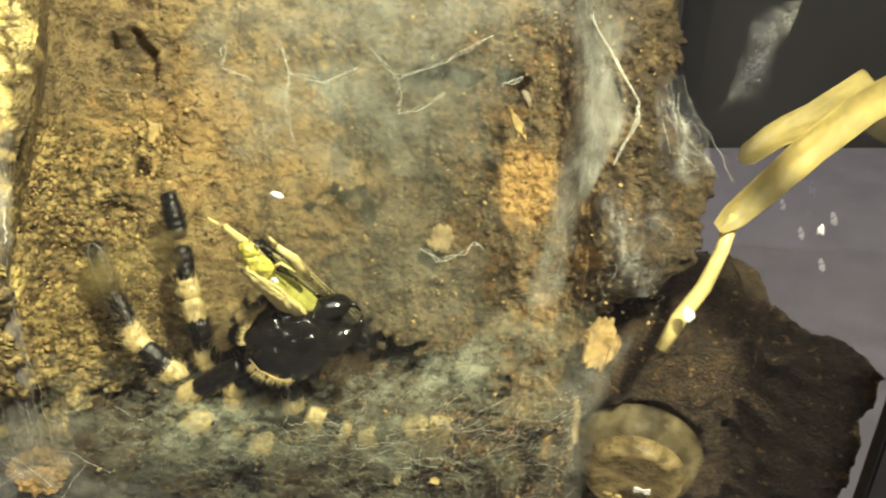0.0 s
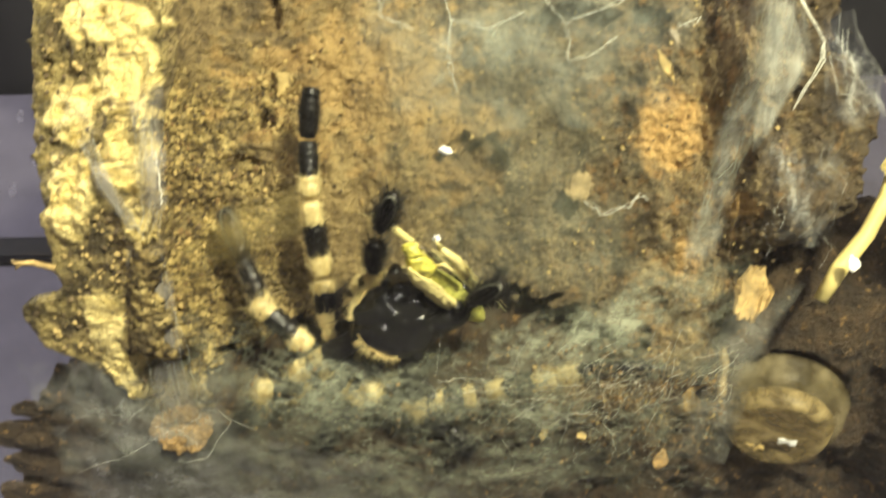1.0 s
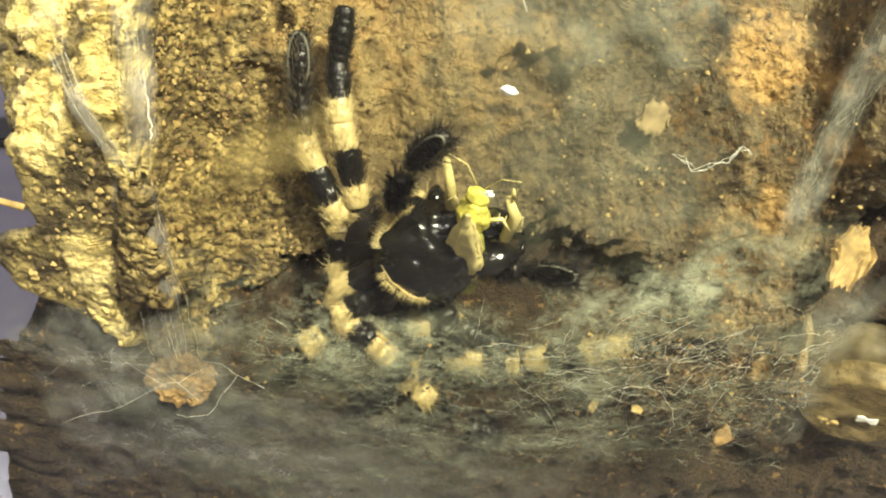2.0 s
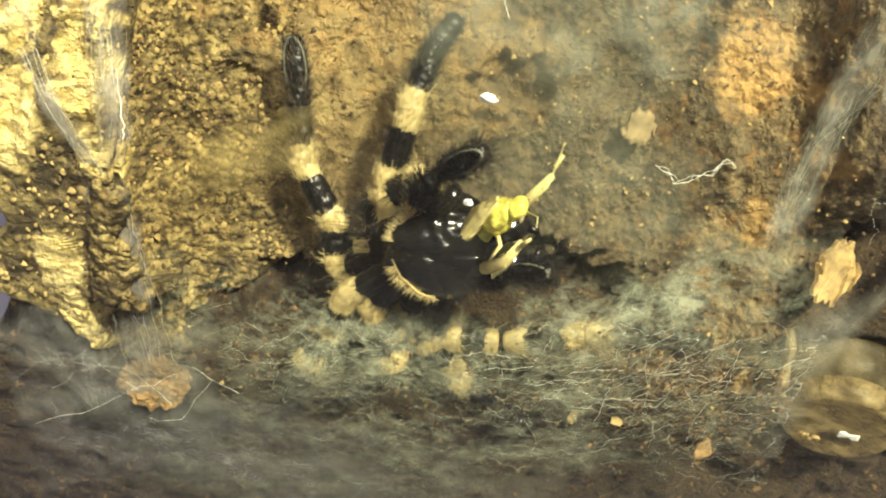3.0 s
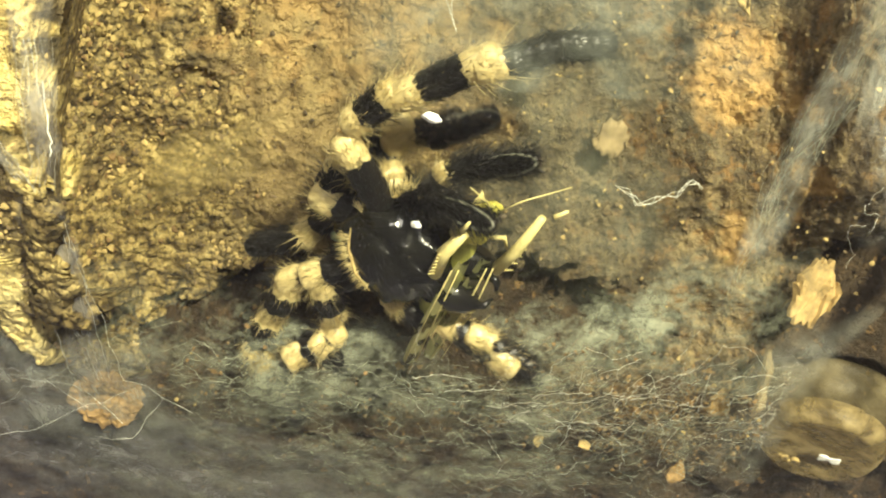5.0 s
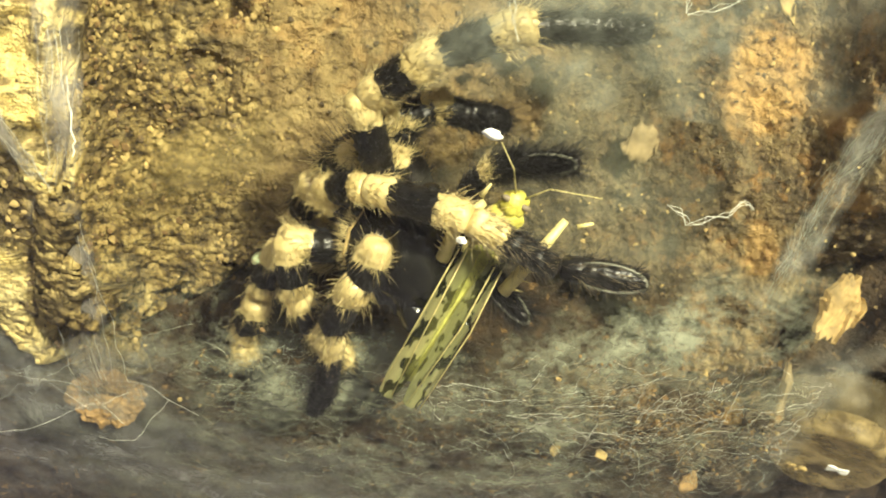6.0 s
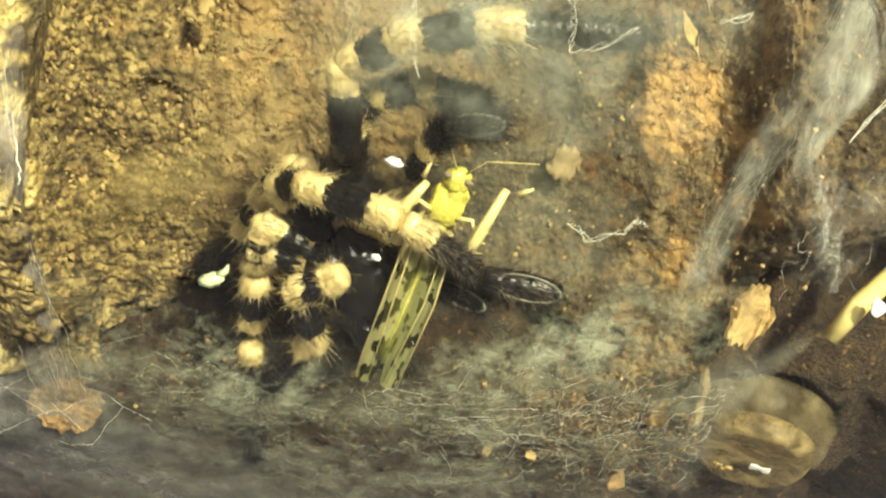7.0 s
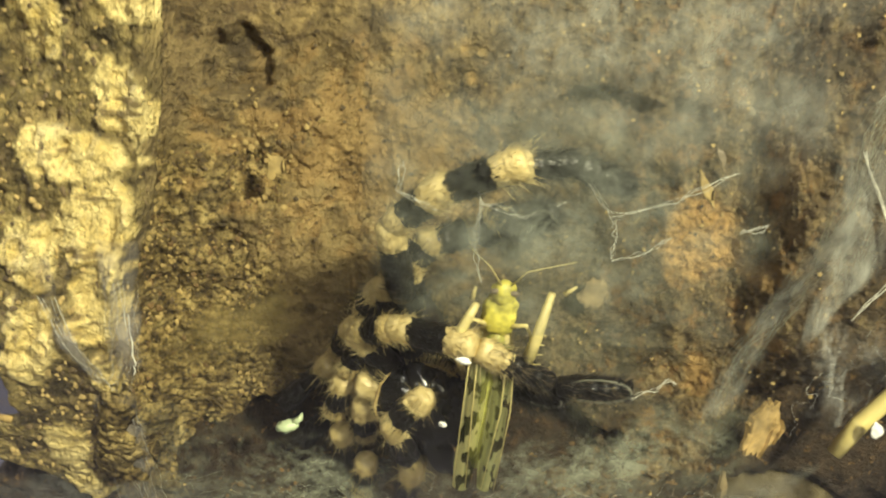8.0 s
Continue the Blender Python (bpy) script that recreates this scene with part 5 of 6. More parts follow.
def motions():
    centres = {}
    centres[0] = Vector((-0.0339, 0.1998, -0.0197))
    centres[0.5] = Vector((-0.0442, 0.1987, -0.0180))
    centres[1] = Vector((-0.0425, 0.2029, -0.0246))
    centres[1.5] = Vector((-0.0421, 0.2016, -0.0227))
    centres[2] = Vector((-0.0425, 0.2003, -0.0205))
    centres[3.5] = Vector((-0.0345, 0.1986, -0.0178))
    centres[4] = Vector((-0.0367, 0.1981, -0.0171))
    centres[4.5] = Vector((-0.0329, 0.1962, -0.0140))
    centres[5.8] = Vector((-0.0418, 0.1962, -0.0139))
    centres[6.5] = Vector((-0.0372, 0.1973, -0.0156))
    centres[7] = Vector((-0.0374, 0.1972, -0.0155))
    centres[7.5] = Vector((-0.0354, 0.1963, -0.0141))
    centres[8] = Vector((-0.0358, 0.1944, -0.0111))
    walk(SPIDER, [(t, LEAN_FRAME @ Matrix.Translation(c)) for t, c in centres.items()])
    turns = [(0, 20), (0.5, 10), (1, 15), (1.5, 20), (2, 10), (3.5, 5), (4, 0), (4.5, -10), (5.8, -50), (6.5, -55), (7, -55), (7.5, -55), (8, -55)]
    walk(TRUNK, [(t, pose(0, 0, 0, 0, -a, 0)) for t, a in turns])
    walk(PREY, [
        (0, LEAN_FRAME @ pose(-0.0386, 0.1813, -0.0004, 0, -130, 0) @ pose(0, 0, 0, 0, 0, -50) @ pose(0, 0, 0, 120)),
        (0.5, LEAN_FRAME @ pose(-0.0422, 0.1795, 0.0023, 0, -135, 0) @ pose(0, 0, 0, 0, 0, -45) @ pose(0, 0, 0, 105)),
        (1, LEAN_FRAME @ pose(-0.0374, 0.1868, -0.0093, 0, -130, 0) @ pose(0, 0, 0, 0, 0, -50) @ pose(0, 0, 0, 115)),
        (1.5, LEAN_FRAME @ pose(-0.0311, 0.1892, -0.0131, 0, -95, 0) @ pose(0, 0, 0, 0, 0, -50) @ pose(0, 0, 0, 150)),
        (2, LEAN_FRAME @ pose(-0.0339, 0.1864, -0.0087, 0, -85, 0) @ pose(0, 0, 0, 0, 0, -50) @ pose(0, 0, 0, 160)),
        (3.5, LEAN_FRAME @ pose(-0.0209, 0.1866, -0.0090, 0, -40, 0) @ pose(0, 0, 0, 0, 0, -50) @ pose(0, 0, 0, 75)),
        (4, LEAN_FRAME @ pose(-0.0237, 0.1875, -0.0103, 0, -35, 0) @ pose(0, 0, 0, 0, 0, -50) @ pose(0, 0, 0, 70)),
        (4.5, LEAN_FRAME @ pose(-0.0209, 0.1850, -0.0064, 0, -55, 0) @ pose(0, 0, 0, 0, 0, -50) @ pose(0, 0, 0, 60)),
        (5.8, LEAN_FRAME @ pose(-0.0245, 0.1905, -0.0051, 0, -66, 0) @ pose(0, 0, 0, 0, 0, -6)),
        (6.5, LEAN_FRAME @ pose(-0.0219, 0.1895, -0.0002, 0, -68, 0) @ pose(0, 0, 0, 0, 0, -6)),
        (7, LEAN_FRAME @ pose(-0.0210, 0.1872, 0.0036, 0, -73, 0) @ pose(0, 0, 0, 0, 0, -6)),
        (7.5, LEAN_FRAME @ pose(-0.0188, 0.1862, 0.0045, 0, -80, 0) @ pose(0, 0, 0, 0, 0, -6)),
        (8, LEAN_FRAME @ pose(-0.0232, 0.178, 0.0158, 0, -86, 0) @ pose(0, 0, 0, 0, 0, -6)),
    ])
    walk(SCRAP, [
        (0, LEAN_FRAME @ pose(-0.0399, 0.2118, -0.0197, 0, -15, 0)),
        (1, LEAN_FRAME @ pose(-0.0485, 0.2149, -0.0246, 0, -15, 0)),
        (2, LEAN_FRAME @ pose(-0.0485, 0.2123, -0.0205, 0, -15, 0)),
        (4.5, LEAN_FRAME @ pose(-0.0409, 0.2082, -0.0140, 0, -15, 0)),
        (5.9, LEAN_FRAME @ pose(-0.0624, 0.1985, -0.0186, 0, -15, 0)),
        (8, LEAN_FRAME @ pose(-0.0620, 0.2011, -0.0226, 0, -15, 0)),
    ])
    limb_moves('U', centres, [
        (0, (-0.0394, 0.2032, -0.0235), (-0.0558, 0.2135, -0.0349), (-0.0545, 0.2135, -0.0276), (-0.0587, 0.2135, -0.0124), (-0.0614, 0.2135, 0.0015), (-0.0647, 0.2135, 0.0140)),
        (0.5, (-0.0495, 0.2031, -0.0210), (-0.0625, 0.2135, -0.0280), (-0.0643, 0.2131, -0.0155), (-0.0652, 0.2104, 0.0002), (-0.0638, 0.2122, 0.0124), (-0.0596, 0.2098, 0.0256)),
        (1, (-0.0485, 0.2069, -0.0266), (-0.0586, 0.2135, -0.0299), (-0.0601, 0.2135, -0.0168), (-0.0618, 0.2100, 0.0007), (-0.0620, 0.2108, 0.0146), (-0.0608, 0.2098, 0.0257)),
        (1.5, (-0.0478, 0.2061, -0.0248), (-0.0573, 0.2135, -0.0284), (-0.0572, 0.2133, -0.0158), (-0.0597, 0.2104, 0.0001), (-0.0610, 0.2129, 0.0113), (-0.0605, 0.2126, 0.0211)),
        (2, (-0.0476, 0.2049, -0.0235), (-0.0568, 0.2135, -0.0290), (-0.0573, 0.2129, -0.0153), (-0.0603, 0.2097, 0.0013), (-0.0612, 0.2123, 0.0121), (-0.0599, 0.2124, 0.0214)),
        (3.5, (-0.0405, 0.2031, -0.0178), (-0.0494, 0.2098, -0.0177), (-0.0444, 0.2068, -0.0054), (-0.0369, 0.2057, 0.0077), (-0.0323, 0.2107, 0.0148), (-0.0288, 0.2135, 0.0190)),
        (4, (-0.0429, 0.2019, -0.0153), (-0.0513, 0.2068, -0.0130), (-0.0462, 0.2039, -0.0008), (-0.0377, 0.2028, 0.0123), (-0.0333, 0.2086, 0.0182), (-0.0295, 0.2116, 0.0227)),
        (4.5, (-0.0378, 0.1945, -0.0085), (-0.0445, 0.1922, -0.0009), (-0.0357, 0.1874, 0.0067), (-0.0230, 0.1830, 0.0137), (-0.0141, 0.1828, 0.0179), (-0.0055, 0.1838, 0.0200)),
        (5.8, (-0.0439, 0.1932, -0.0073), (-0.0490, 0.1860, 0.0089), (-0.0396, 0.1818, 0.0158), (-0.0288, 0.1786, 0.0208), (-0.0203, 0.1805, 0.0216), (-0.0125, 0.1827, 0.0219)),
        (6.5, (-0.0382, 0.1940, -0.0089), (-0.0415, 0.1835, 0.0130), (-0.0323, 0.1795, 0.0194), (-0.0216, 0.1773, 0.0230), (-0.0117, 0.1792, 0.0237), (-0.0025, 0.1807, 0.0251)),
        (7, (-0.0377, 0.1938, -0.0088), (-0.0390, 0.1792, 0.0199), (-0.0299, 0.1760, 0.0250), (-0.0177, 0.1744, 0.0276), (-0.0074, 0.1767, 0.0277), (0.0032, 0.1790, 0.0277)),
        (7.5, (-0.0364, 0.1929, -0.0075), (-0.0408, 0.1786, 0.0209), (-0.0301, 0.1743, 0.0278), (-0.0210, 0.1722, 0.0311), (-0.0096, 0.1746, 0.0310), (-0.0009, 0.1765, 0.0317)),
        (8, (-0.0369, 0.1910, -0.0045), (-0.0423, 0.1751, 0.0264), (-0.0351, 0.1707, 0.0335), (-0.0246, 0.1674, 0.0387), (-0.0157, 0.1694, 0.0393), (-0.0041, 0.1744, 0.0351)),
    ])
    limb_moves('A', centres, [
        (0, (-0.0394, 0.2029, -0.0236), (-0.0580, 0.2135, -0.0369), (-0.0627, 0.2135, -0.0290), (-0.0713, 0.2135, -0.0217), (-0.0772, 0.2135, -0.0104), (-0.0819, 0.2135, 0.0015)),
        (0.5, (-0.0489, 0.2024, -0.0225), (-0.0634, 0.2135, -0.0359), (-0.0665, 0.2135, -0.0286), (-0.0729, 0.2135, -0.0226), (-0.0765, 0.2135, -0.0127), (-0.0827, 0.2135, 0.0011)),
        (1, (-0.0482, 0.2055, -0.0288), (-0.0661, 0.2135, -0.0417), (-0.0658, 0.2135, -0.0312), (-0.0734, 0.2135, -0.0245), (-0.0777, 0.2135, -0.0140), (-0.0824, 0.2135, 0.0004)),
        (1.5, (-0.0483, 0.2048, -0.0256), (-0.0656, 0.2135, -0.0337), (-0.0654, 0.2135, -0.0210), (-0.0683, 0.2135, -0.0074), (-0.0687, 0.2135, 0.0059), (-0.0697, 0.2135, 0.0165)),
        (2, (-0.0481, 0.2042, -0.0236), (-0.0613, 0.2135, -0.0309), (-0.0607, 0.2135, -0.0183), (-0.0675, 0.2134, -0.0046), (-0.0688, 0.2135, 0.0056), (-0.0687, 0.2135, 0.0171)),
        (3.5, (-0.0405, 0.2027, -0.0197), (-0.0565, 0.2135, -0.0249), (-0.0573, 0.2135, -0.0178), (-0.0629, 0.2135, -0.0082), (-0.0639, 0.2135, 0.0060), (-0.0656, 0.2135, 0.0157)),
        (4, (-0.0431, 0.2018, -0.0180), (-0.0599, 0.2114, -0.0204), (-0.0530, 0.2057, -0.0037), (-0.0447, 0.2045, 0.0096), (-0.0423, 0.2101, 0.0157), (-0.0402, 0.2128, 0.0209)),
        (4.5, (-0.0396, 0.1994, -0.0125), (-0.0508, 0.2048, -0.0098), (-0.0493, 0.2048, -0.0022), (-0.0427, 0.2046, 0.0094), (-0.0389, 0.2106, 0.0149), (-0.0342, 0.2135, 0.0196)),
        (5.8, (-0.0483, 0.1959, -0.0102), (-0.0551, 0.1956, -0.0063), (-0.0458, 0.1889, -0.0033), (-0.0315, 0.1831, -0.0052), (-0.0168, 0.1853, -0.0116), (-0.0046, 0.1839, -0.0121)),
        (6.5, (-0.0429, 0.1960, -0.0109), (-0.0508, 0.1943, -0.0042), (-0.0443, 0.1882, -0.0021), (-0.0312, 0.1817, -0.0029), (-0.0164, 0.1854, -0.0118), (-0.0035, 0.1847, -0.0134)),
        (7, (-0.0421, 0.1953, -0.0100), (-0.0501, 0.1921, -0.0008), (-0.0442, 0.1864, 0.0008), (-0.0299, 0.1809, -0.0017), (-0.0153, 0.1849, -0.0110), (-0.0036, 0.1841, -0.0125)),
        (7.5, (-0.0413, 0.1952, -0.0096), (-0.0500, 0.1935, -0.0030), (-0.0424, 0.1879, -0.0015), (-0.0282, 0.1792, 0.0011), (-0.0129, 0.1799, -0.0030), (-0.0012, 0.1753, 0.0015)),
        (8, (-0.0408, 0.1927, -0.0057), (-0.0482, 0.1902, 0.0023), (-0.0409, 0.1827, 0.0067), (-0.0284, 0.1752, 0.0074), (-0.0124, 0.1784, -0.0005), (-0.0011, 0.1757, 0.0009)),
    ])
    limb_moves('C', centres, [
        (0, (-0.0340, 0.2036, -0.0261), (-0.0343, 0.2095, -0.0362), (-0.0190, 0.2135, -0.0448), (-0.0037, 0.2083, -0.0399), (0.0111, 0.2088, -0.0425), (0.0228, 0.2092, -0.0433)),
        (0.5, (-0.0428, 0.2025, -0.0243), (-0.0396, 0.2113, -0.0391), (-0.0215, 0.2115, -0.0394), (-0.0061, 0.2061, -0.0364), (0.0083, 0.2064, -0.0388), (0.0210, 0.2075, -0.0405)),
        (1, (-0.0414, 0.2060, -0.0314), (-0.0387, 0.2135, -0.0473), (-0.0231, 0.2135, -0.0441), (-0.0067, 0.2078, -0.0392), (0.0054, 0.2052, -0.0368), (0.0166, 0.2062, -0.0384)),
        (1.5, (-0.0410, 0.2050, -0.0293), (-0.0383, 0.2135, -0.0460), (-0.0244, 0.2135, -0.0451), (-0.0064, 0.2081, -0.0395), (0.0063, 0.2056, -0.0375), (0.0164, 0.2059, -0.0379)),
        (2, (-0.0412, 0.2036, -0.0270), (-0.0373, 0.2135, -0.0464), (-0.0237, 0.2135, -0.0458), (-0.0077, 0.2088, -0.0406), (0.0037, 0.2069, -0.0396), (0.0135, 0.2075, -0.0405)),
        (3.5, (-0.0357, 0.2024, -0.0242), (-0.0379, 0.2096, -0.0363), (-0.0244, 0.2102, -0.0373), (-0.0081, 0.2042, -0.0333), (0.0038, 0.2021, -0.0319), (0.0133, 0.2033, -0.0338)),
        (4, (-0.0373, 0.2020, -0.0235), (-0.0386, 0.2090, -0.0354), (-0.0245, 0.2101, -0.0371), (-0.0077, 0.2046, -0.0340), (0.0043, 0.2030, -0.0334), (0.0133, 0.2038, -0.0347)),
        (4.5, (-0.0345, 0.2000, -0.0203), (-0.0372, 0.2067, -0.0316), (-0.0225, 0.2081, -0.0339), (-0.0067, 0.2026, -0.0309), (0.0044, 0.2007, -0.0296), (0.0135, 0.2015, -0.0309)),
        (5.8, (-0.0458, 0.1993, -0.0194), (-0.0449, 0.1870, -0.0117), (-0.0458, 0.1880, -0.0183), (-0.0503, 0.1940, -0.0286), (-0.0524, 0.2010, -0.0395), (-0.0567, 0.2085, -0.0494)),
        (6.5, (-0.0411, 0.1990, -0.0194), (-0.0408, 0.1870, -0.0154), (-0.0462, 0.1880, -0.0211), (-0.0472, 0.1940, -0.0301), (-0.0450, 0.2010, -0.0395), (-0.0488, 0.2085, -0.0489)),
        (7, (-0.0412, 0.1971, -0.0163), (-0.0397, 0.1870, -0.0142), (-0.0448, 0.1880, -0.0169), (-0.0431, 0.1940, -0.0274), (-0.0495, 0.2010, -0.0357), (-0.0538, 0.2085, -0.0451)),
        (7.5, (-0.0387, 0.1984, -0.0185), (-0.0376, 0.1870, -0.0112), (-0.0427, 0.1880, -0.0156), (-0.0398, 0.1940, -0.0268), (-0.0437, 0.2010, -0.0363), (-0.0466, 0.2085, -0.0474)),
        (8, (-0.0346, 0.1951, -0.0131), (-0.0355, 0.1870, -0.0082), (-0.0406, 0.1880, -0.0143), (-0.0364, 0.1940, -0.0262), (-0.0380, 0.2010, -0.0369), (-0.0395, 0.2085, -0.0498)),
    ])
    limb_moves('D', centres, [
        (0, (-0.0392, 0.2024, -0.0243), (-0.0479, 0.2068, -0.0319), (-0.0474, 0.2132, -0.0421), (-0.0559, 0.2078, -0.0391), (-0.0622, 0.2097, -0.0440), (-0.0677, 0.2125, -0.0486)),
        (0.5, (-0.0484, 0.2019, -0.0234), (-0.0554, 0.2070, -0.0322), (-0.0544, 0.2135, -0.0426), (-0.0456, 0.2086, -0.0403), (-0.0395, 0.2101, -0.0447), (-0.0345, 0.2111, -0.0463)),
        (1, (-0.0487, 0.2050, -0.0283), (-0.0612, 0.2092, -0.0356), (-0.0537, 0.2135, -0.0432), (-0.0499, 0.2098, -0.0424), (-0.0571, 0.2132, -0.0497), (-0.0613, 0.2135, -0.0564)),
        (1.5, (-0.0470, 0.2045, -0.0275), (-0.0562, 0.2097, -0.0366), (-0.0463, 0.2105, -0.0378), (-0.0445, 0.2120, -0.0458), (-0.0516, 0.2135, -0.0503), (-0.0568, 0.2135, -0.0544)),
        (2, (-0.0467, 0.2034, -0.0258), (-0.0551, 0.2097, -0.0365), (-0.0446, 0.2103, -0.0374), (-0.0474, 0.2124, -0.0464), (-0.0521, 0.2135, -0.0531), (-0.0567, 0.2135, -0.0569)),
        (3.5, (-0.0398, 0.2013, -0.0224), (-0.0496, 0.2063, -0.0311), (-0.0483, 0.2109, -0.0385), (-0.0464, 0.2096, -0.0419), (-0.0510, 0.2120, -0.0477), (-0.0556, 0.2135, -0.0521)),
        (4, (-0.0416, 0.2010, -0.0219), (-0.0524, 0.2072, -0.0325), (-0.0517, 0.2109, -0.0384), (-0.0540, 0.2124, -0.0465), (-0.0528, 0.2135, -0.0527), (-0.0516, 0.2135, -0.0574)),
        (4.5, (-0.0383, 0.1989, -0.0186), (-0.0461, 0.2026, -0.0252), (-0.0444, 0.2091, -0.0355), (-0.0537, 0.2043, -0.0335), (-0.0479, 0.2077, -0.0408), (-0.0432, 0.2135, -0.0518)),
        (5.8, (-0.0489, 0.1972, -0.0159), (-0.0589, 0.1930, -0.0146), (-0.0571, 0.1960, -0.0233), (-0.0497, 0.2020, -0.0336), (-0.0423, 0.2090, -0.0443), (-0.0385, 0.2135, -0.0496)),
        (6.5, (-0.0445, 0.1963, -0.0145), (-0.0545, 0.1930, -0.0120), (-0.0561, 0.1960, -0.0217), (-0.0592, 0.2020, -0.0313), (-0.0618, 0.2090, -0.0442), (-0.0634, 0.2135, -0.0526)),
        (7, (-0.0438, 0.1950, -0.0124), (-0.0519, 0.1930, -0.0073), (-0.0537, 0.1960, -0.0156), (-0.0554, 0.2020, -0.0311), (-0.0570, 0.2090, -0.0439), (-0.0584, 0.2135, -0.0526)),
        (7.5, (-0.0422, 0.1944, -0.0115), (-0.0489, 0.1930, -0.0027), (-0.0520, 0.1960, -0.0118), (-0.0542, 0.2020, -0.0259), (-0.0524, 0.2090, -0.0397), (-0.0529, 0.2135, -0.0495)),
        (8, (-0.0425, 0.1925, -0.0084), (-0.0459, 0.1930, 0.0019), (-0.0503, 0.1960, -0.0081), (-0.0530, 0.2020, -0.0207), (-0.0477, 0.2090, -0.0354), (-0.0474, 0.2135, -0.0465)),
    ])
    limb_moves('E', centres, [
        (0, (-0.0402, 0.2018, -0.0232), (-0.0584, 0.2077, -0.0333), (-0.0607, 0.2114, -0.0391), (-0.0649, 0.2120, -0.0458), (-0.0680, 0.2135, -0.0514), (-0.0719, 0.2135, -0.0554)),
        (0.5, (-0.0494, 0.2015, -0.0226), (-0.0635, 0.2087, -0.0349), (-0.0669, 0.2115, -0.0393), (-0.0740, 0.2111, -0.0444), (-0.0792, 0.2125, -0.0486), (-0.0836, 0.2135, -0.0527)),
        (1, (-0.0487, 0.2050, -0.0283), (-0.0655, 0.2110, -0.0385), (-0.0675, 0.2135, -0.0430), (-0.0731, 0.2096, -0.0421), (-0.0778, 0.2121, -0.0479), (-0.0823, 0.2135, -0.0522)),
        (1.5, (-0.0486, 0.2035, -0.0259), (-0.0620, 0.2071, -0.0324), (-0.0619, 0.2135, -0.0426), (-0.0641, 0.2114, -0.0448), (-0.0697, 0.2135, -0.0507), (-0.0737, 0.2135, -0.0548)),
        (2, (-0.0489, 0.2022, -0.0239), (-0.0600, 0.2056, -0.0299), (-0.0622, 0.2117, -0.0397), (-0.0651, 0.2092, -0.0414), (-0.0688, 0.2106, -0.0455), (-0.0730, 0.2135, -0.0503)),
        (3.5, (-0.0405, 0.2009, -0.0218), (-0.0527, 0.2056, -0.0300), (-0.0565, 0.2105, -0.0377), (-0.0607, 0.2131, -0.0476), (-0.0624, 0.2135, -0.0526), (-0.0635, 0.2135, -0.0563)),
        (4, (-0.0430, 0.2001, -0.0205), (-0.0563, 0.2042, -0.0276), (-0.0586, 0.2091, -0.0355), (-0.0597, 0.2096, -0.0419), (-0.0608, 0.2135, -0.0508), (-0.0613, 0.2135, -0.0568)),
        (4.5, (-0.0389, 0.1986, -0.0180), (-0.0520, 0.2037, -0.0268), (-0.0563, 0.2087, -0.0350), (-0.0579, 0.2088, -0.0407), (-0.0563, 0.2135, -0.0503), (-0.0545, 0.2135, -0.0550)),
        (5.8, (-0.0491, 0.1969, -0.0154), (-0.0614, 0.1970, -0.0146), (-0.0659, 0.2000, -0.0242), (-0.0711, 0.2060, -0.0343), (-0.0672, 0.2110, -0.0443), (-0.0614, 0.2135, -0.0546)),
        (6.5, (-0.0447, 0.1971, -0.0159), (-0.0532, 0.1970, -0.0161), (-0.0549, 0.2050, -0.0328), (-0.0559, 0.2135, -0.0472), (-0.0555, 0.2135, -0.0553), (-0.0562, 0.2135, -0.0626)),
        (7, (-0.0447, 0.1960, -0.0141), (-0.0539, 0.1946, -0.0123), (-0.0556, 0.2048, -0.0323), (-0.0576, 0.2135, -0.0465), (-0.0568, 0.2135, -0.0549), (-0.0566, 0.2135, -0.0599)),
        (7.5, (-0.0428, 0.1953, -0.0131), (-0.0477, 0.1947, -0.0124), (-0.0527, 0.1972, -0.0202), (-0.0504, 0.2091, -0.0393), (-0.0500, 0.2135, -0.0478), (-0.0502, 0.2135, -0.0542)),
        (8, (-0.0430, 0.1930, -0.0094), (-0.0469, 0.1922, -0.0085), (-0.0459, 0.2018, -0.0277), (-0.0473, 0.2109, -0.0421), (-0.0472, 0.2135, -0.0521), (-0.0470, 0.2135, -0.0564)),
    ])
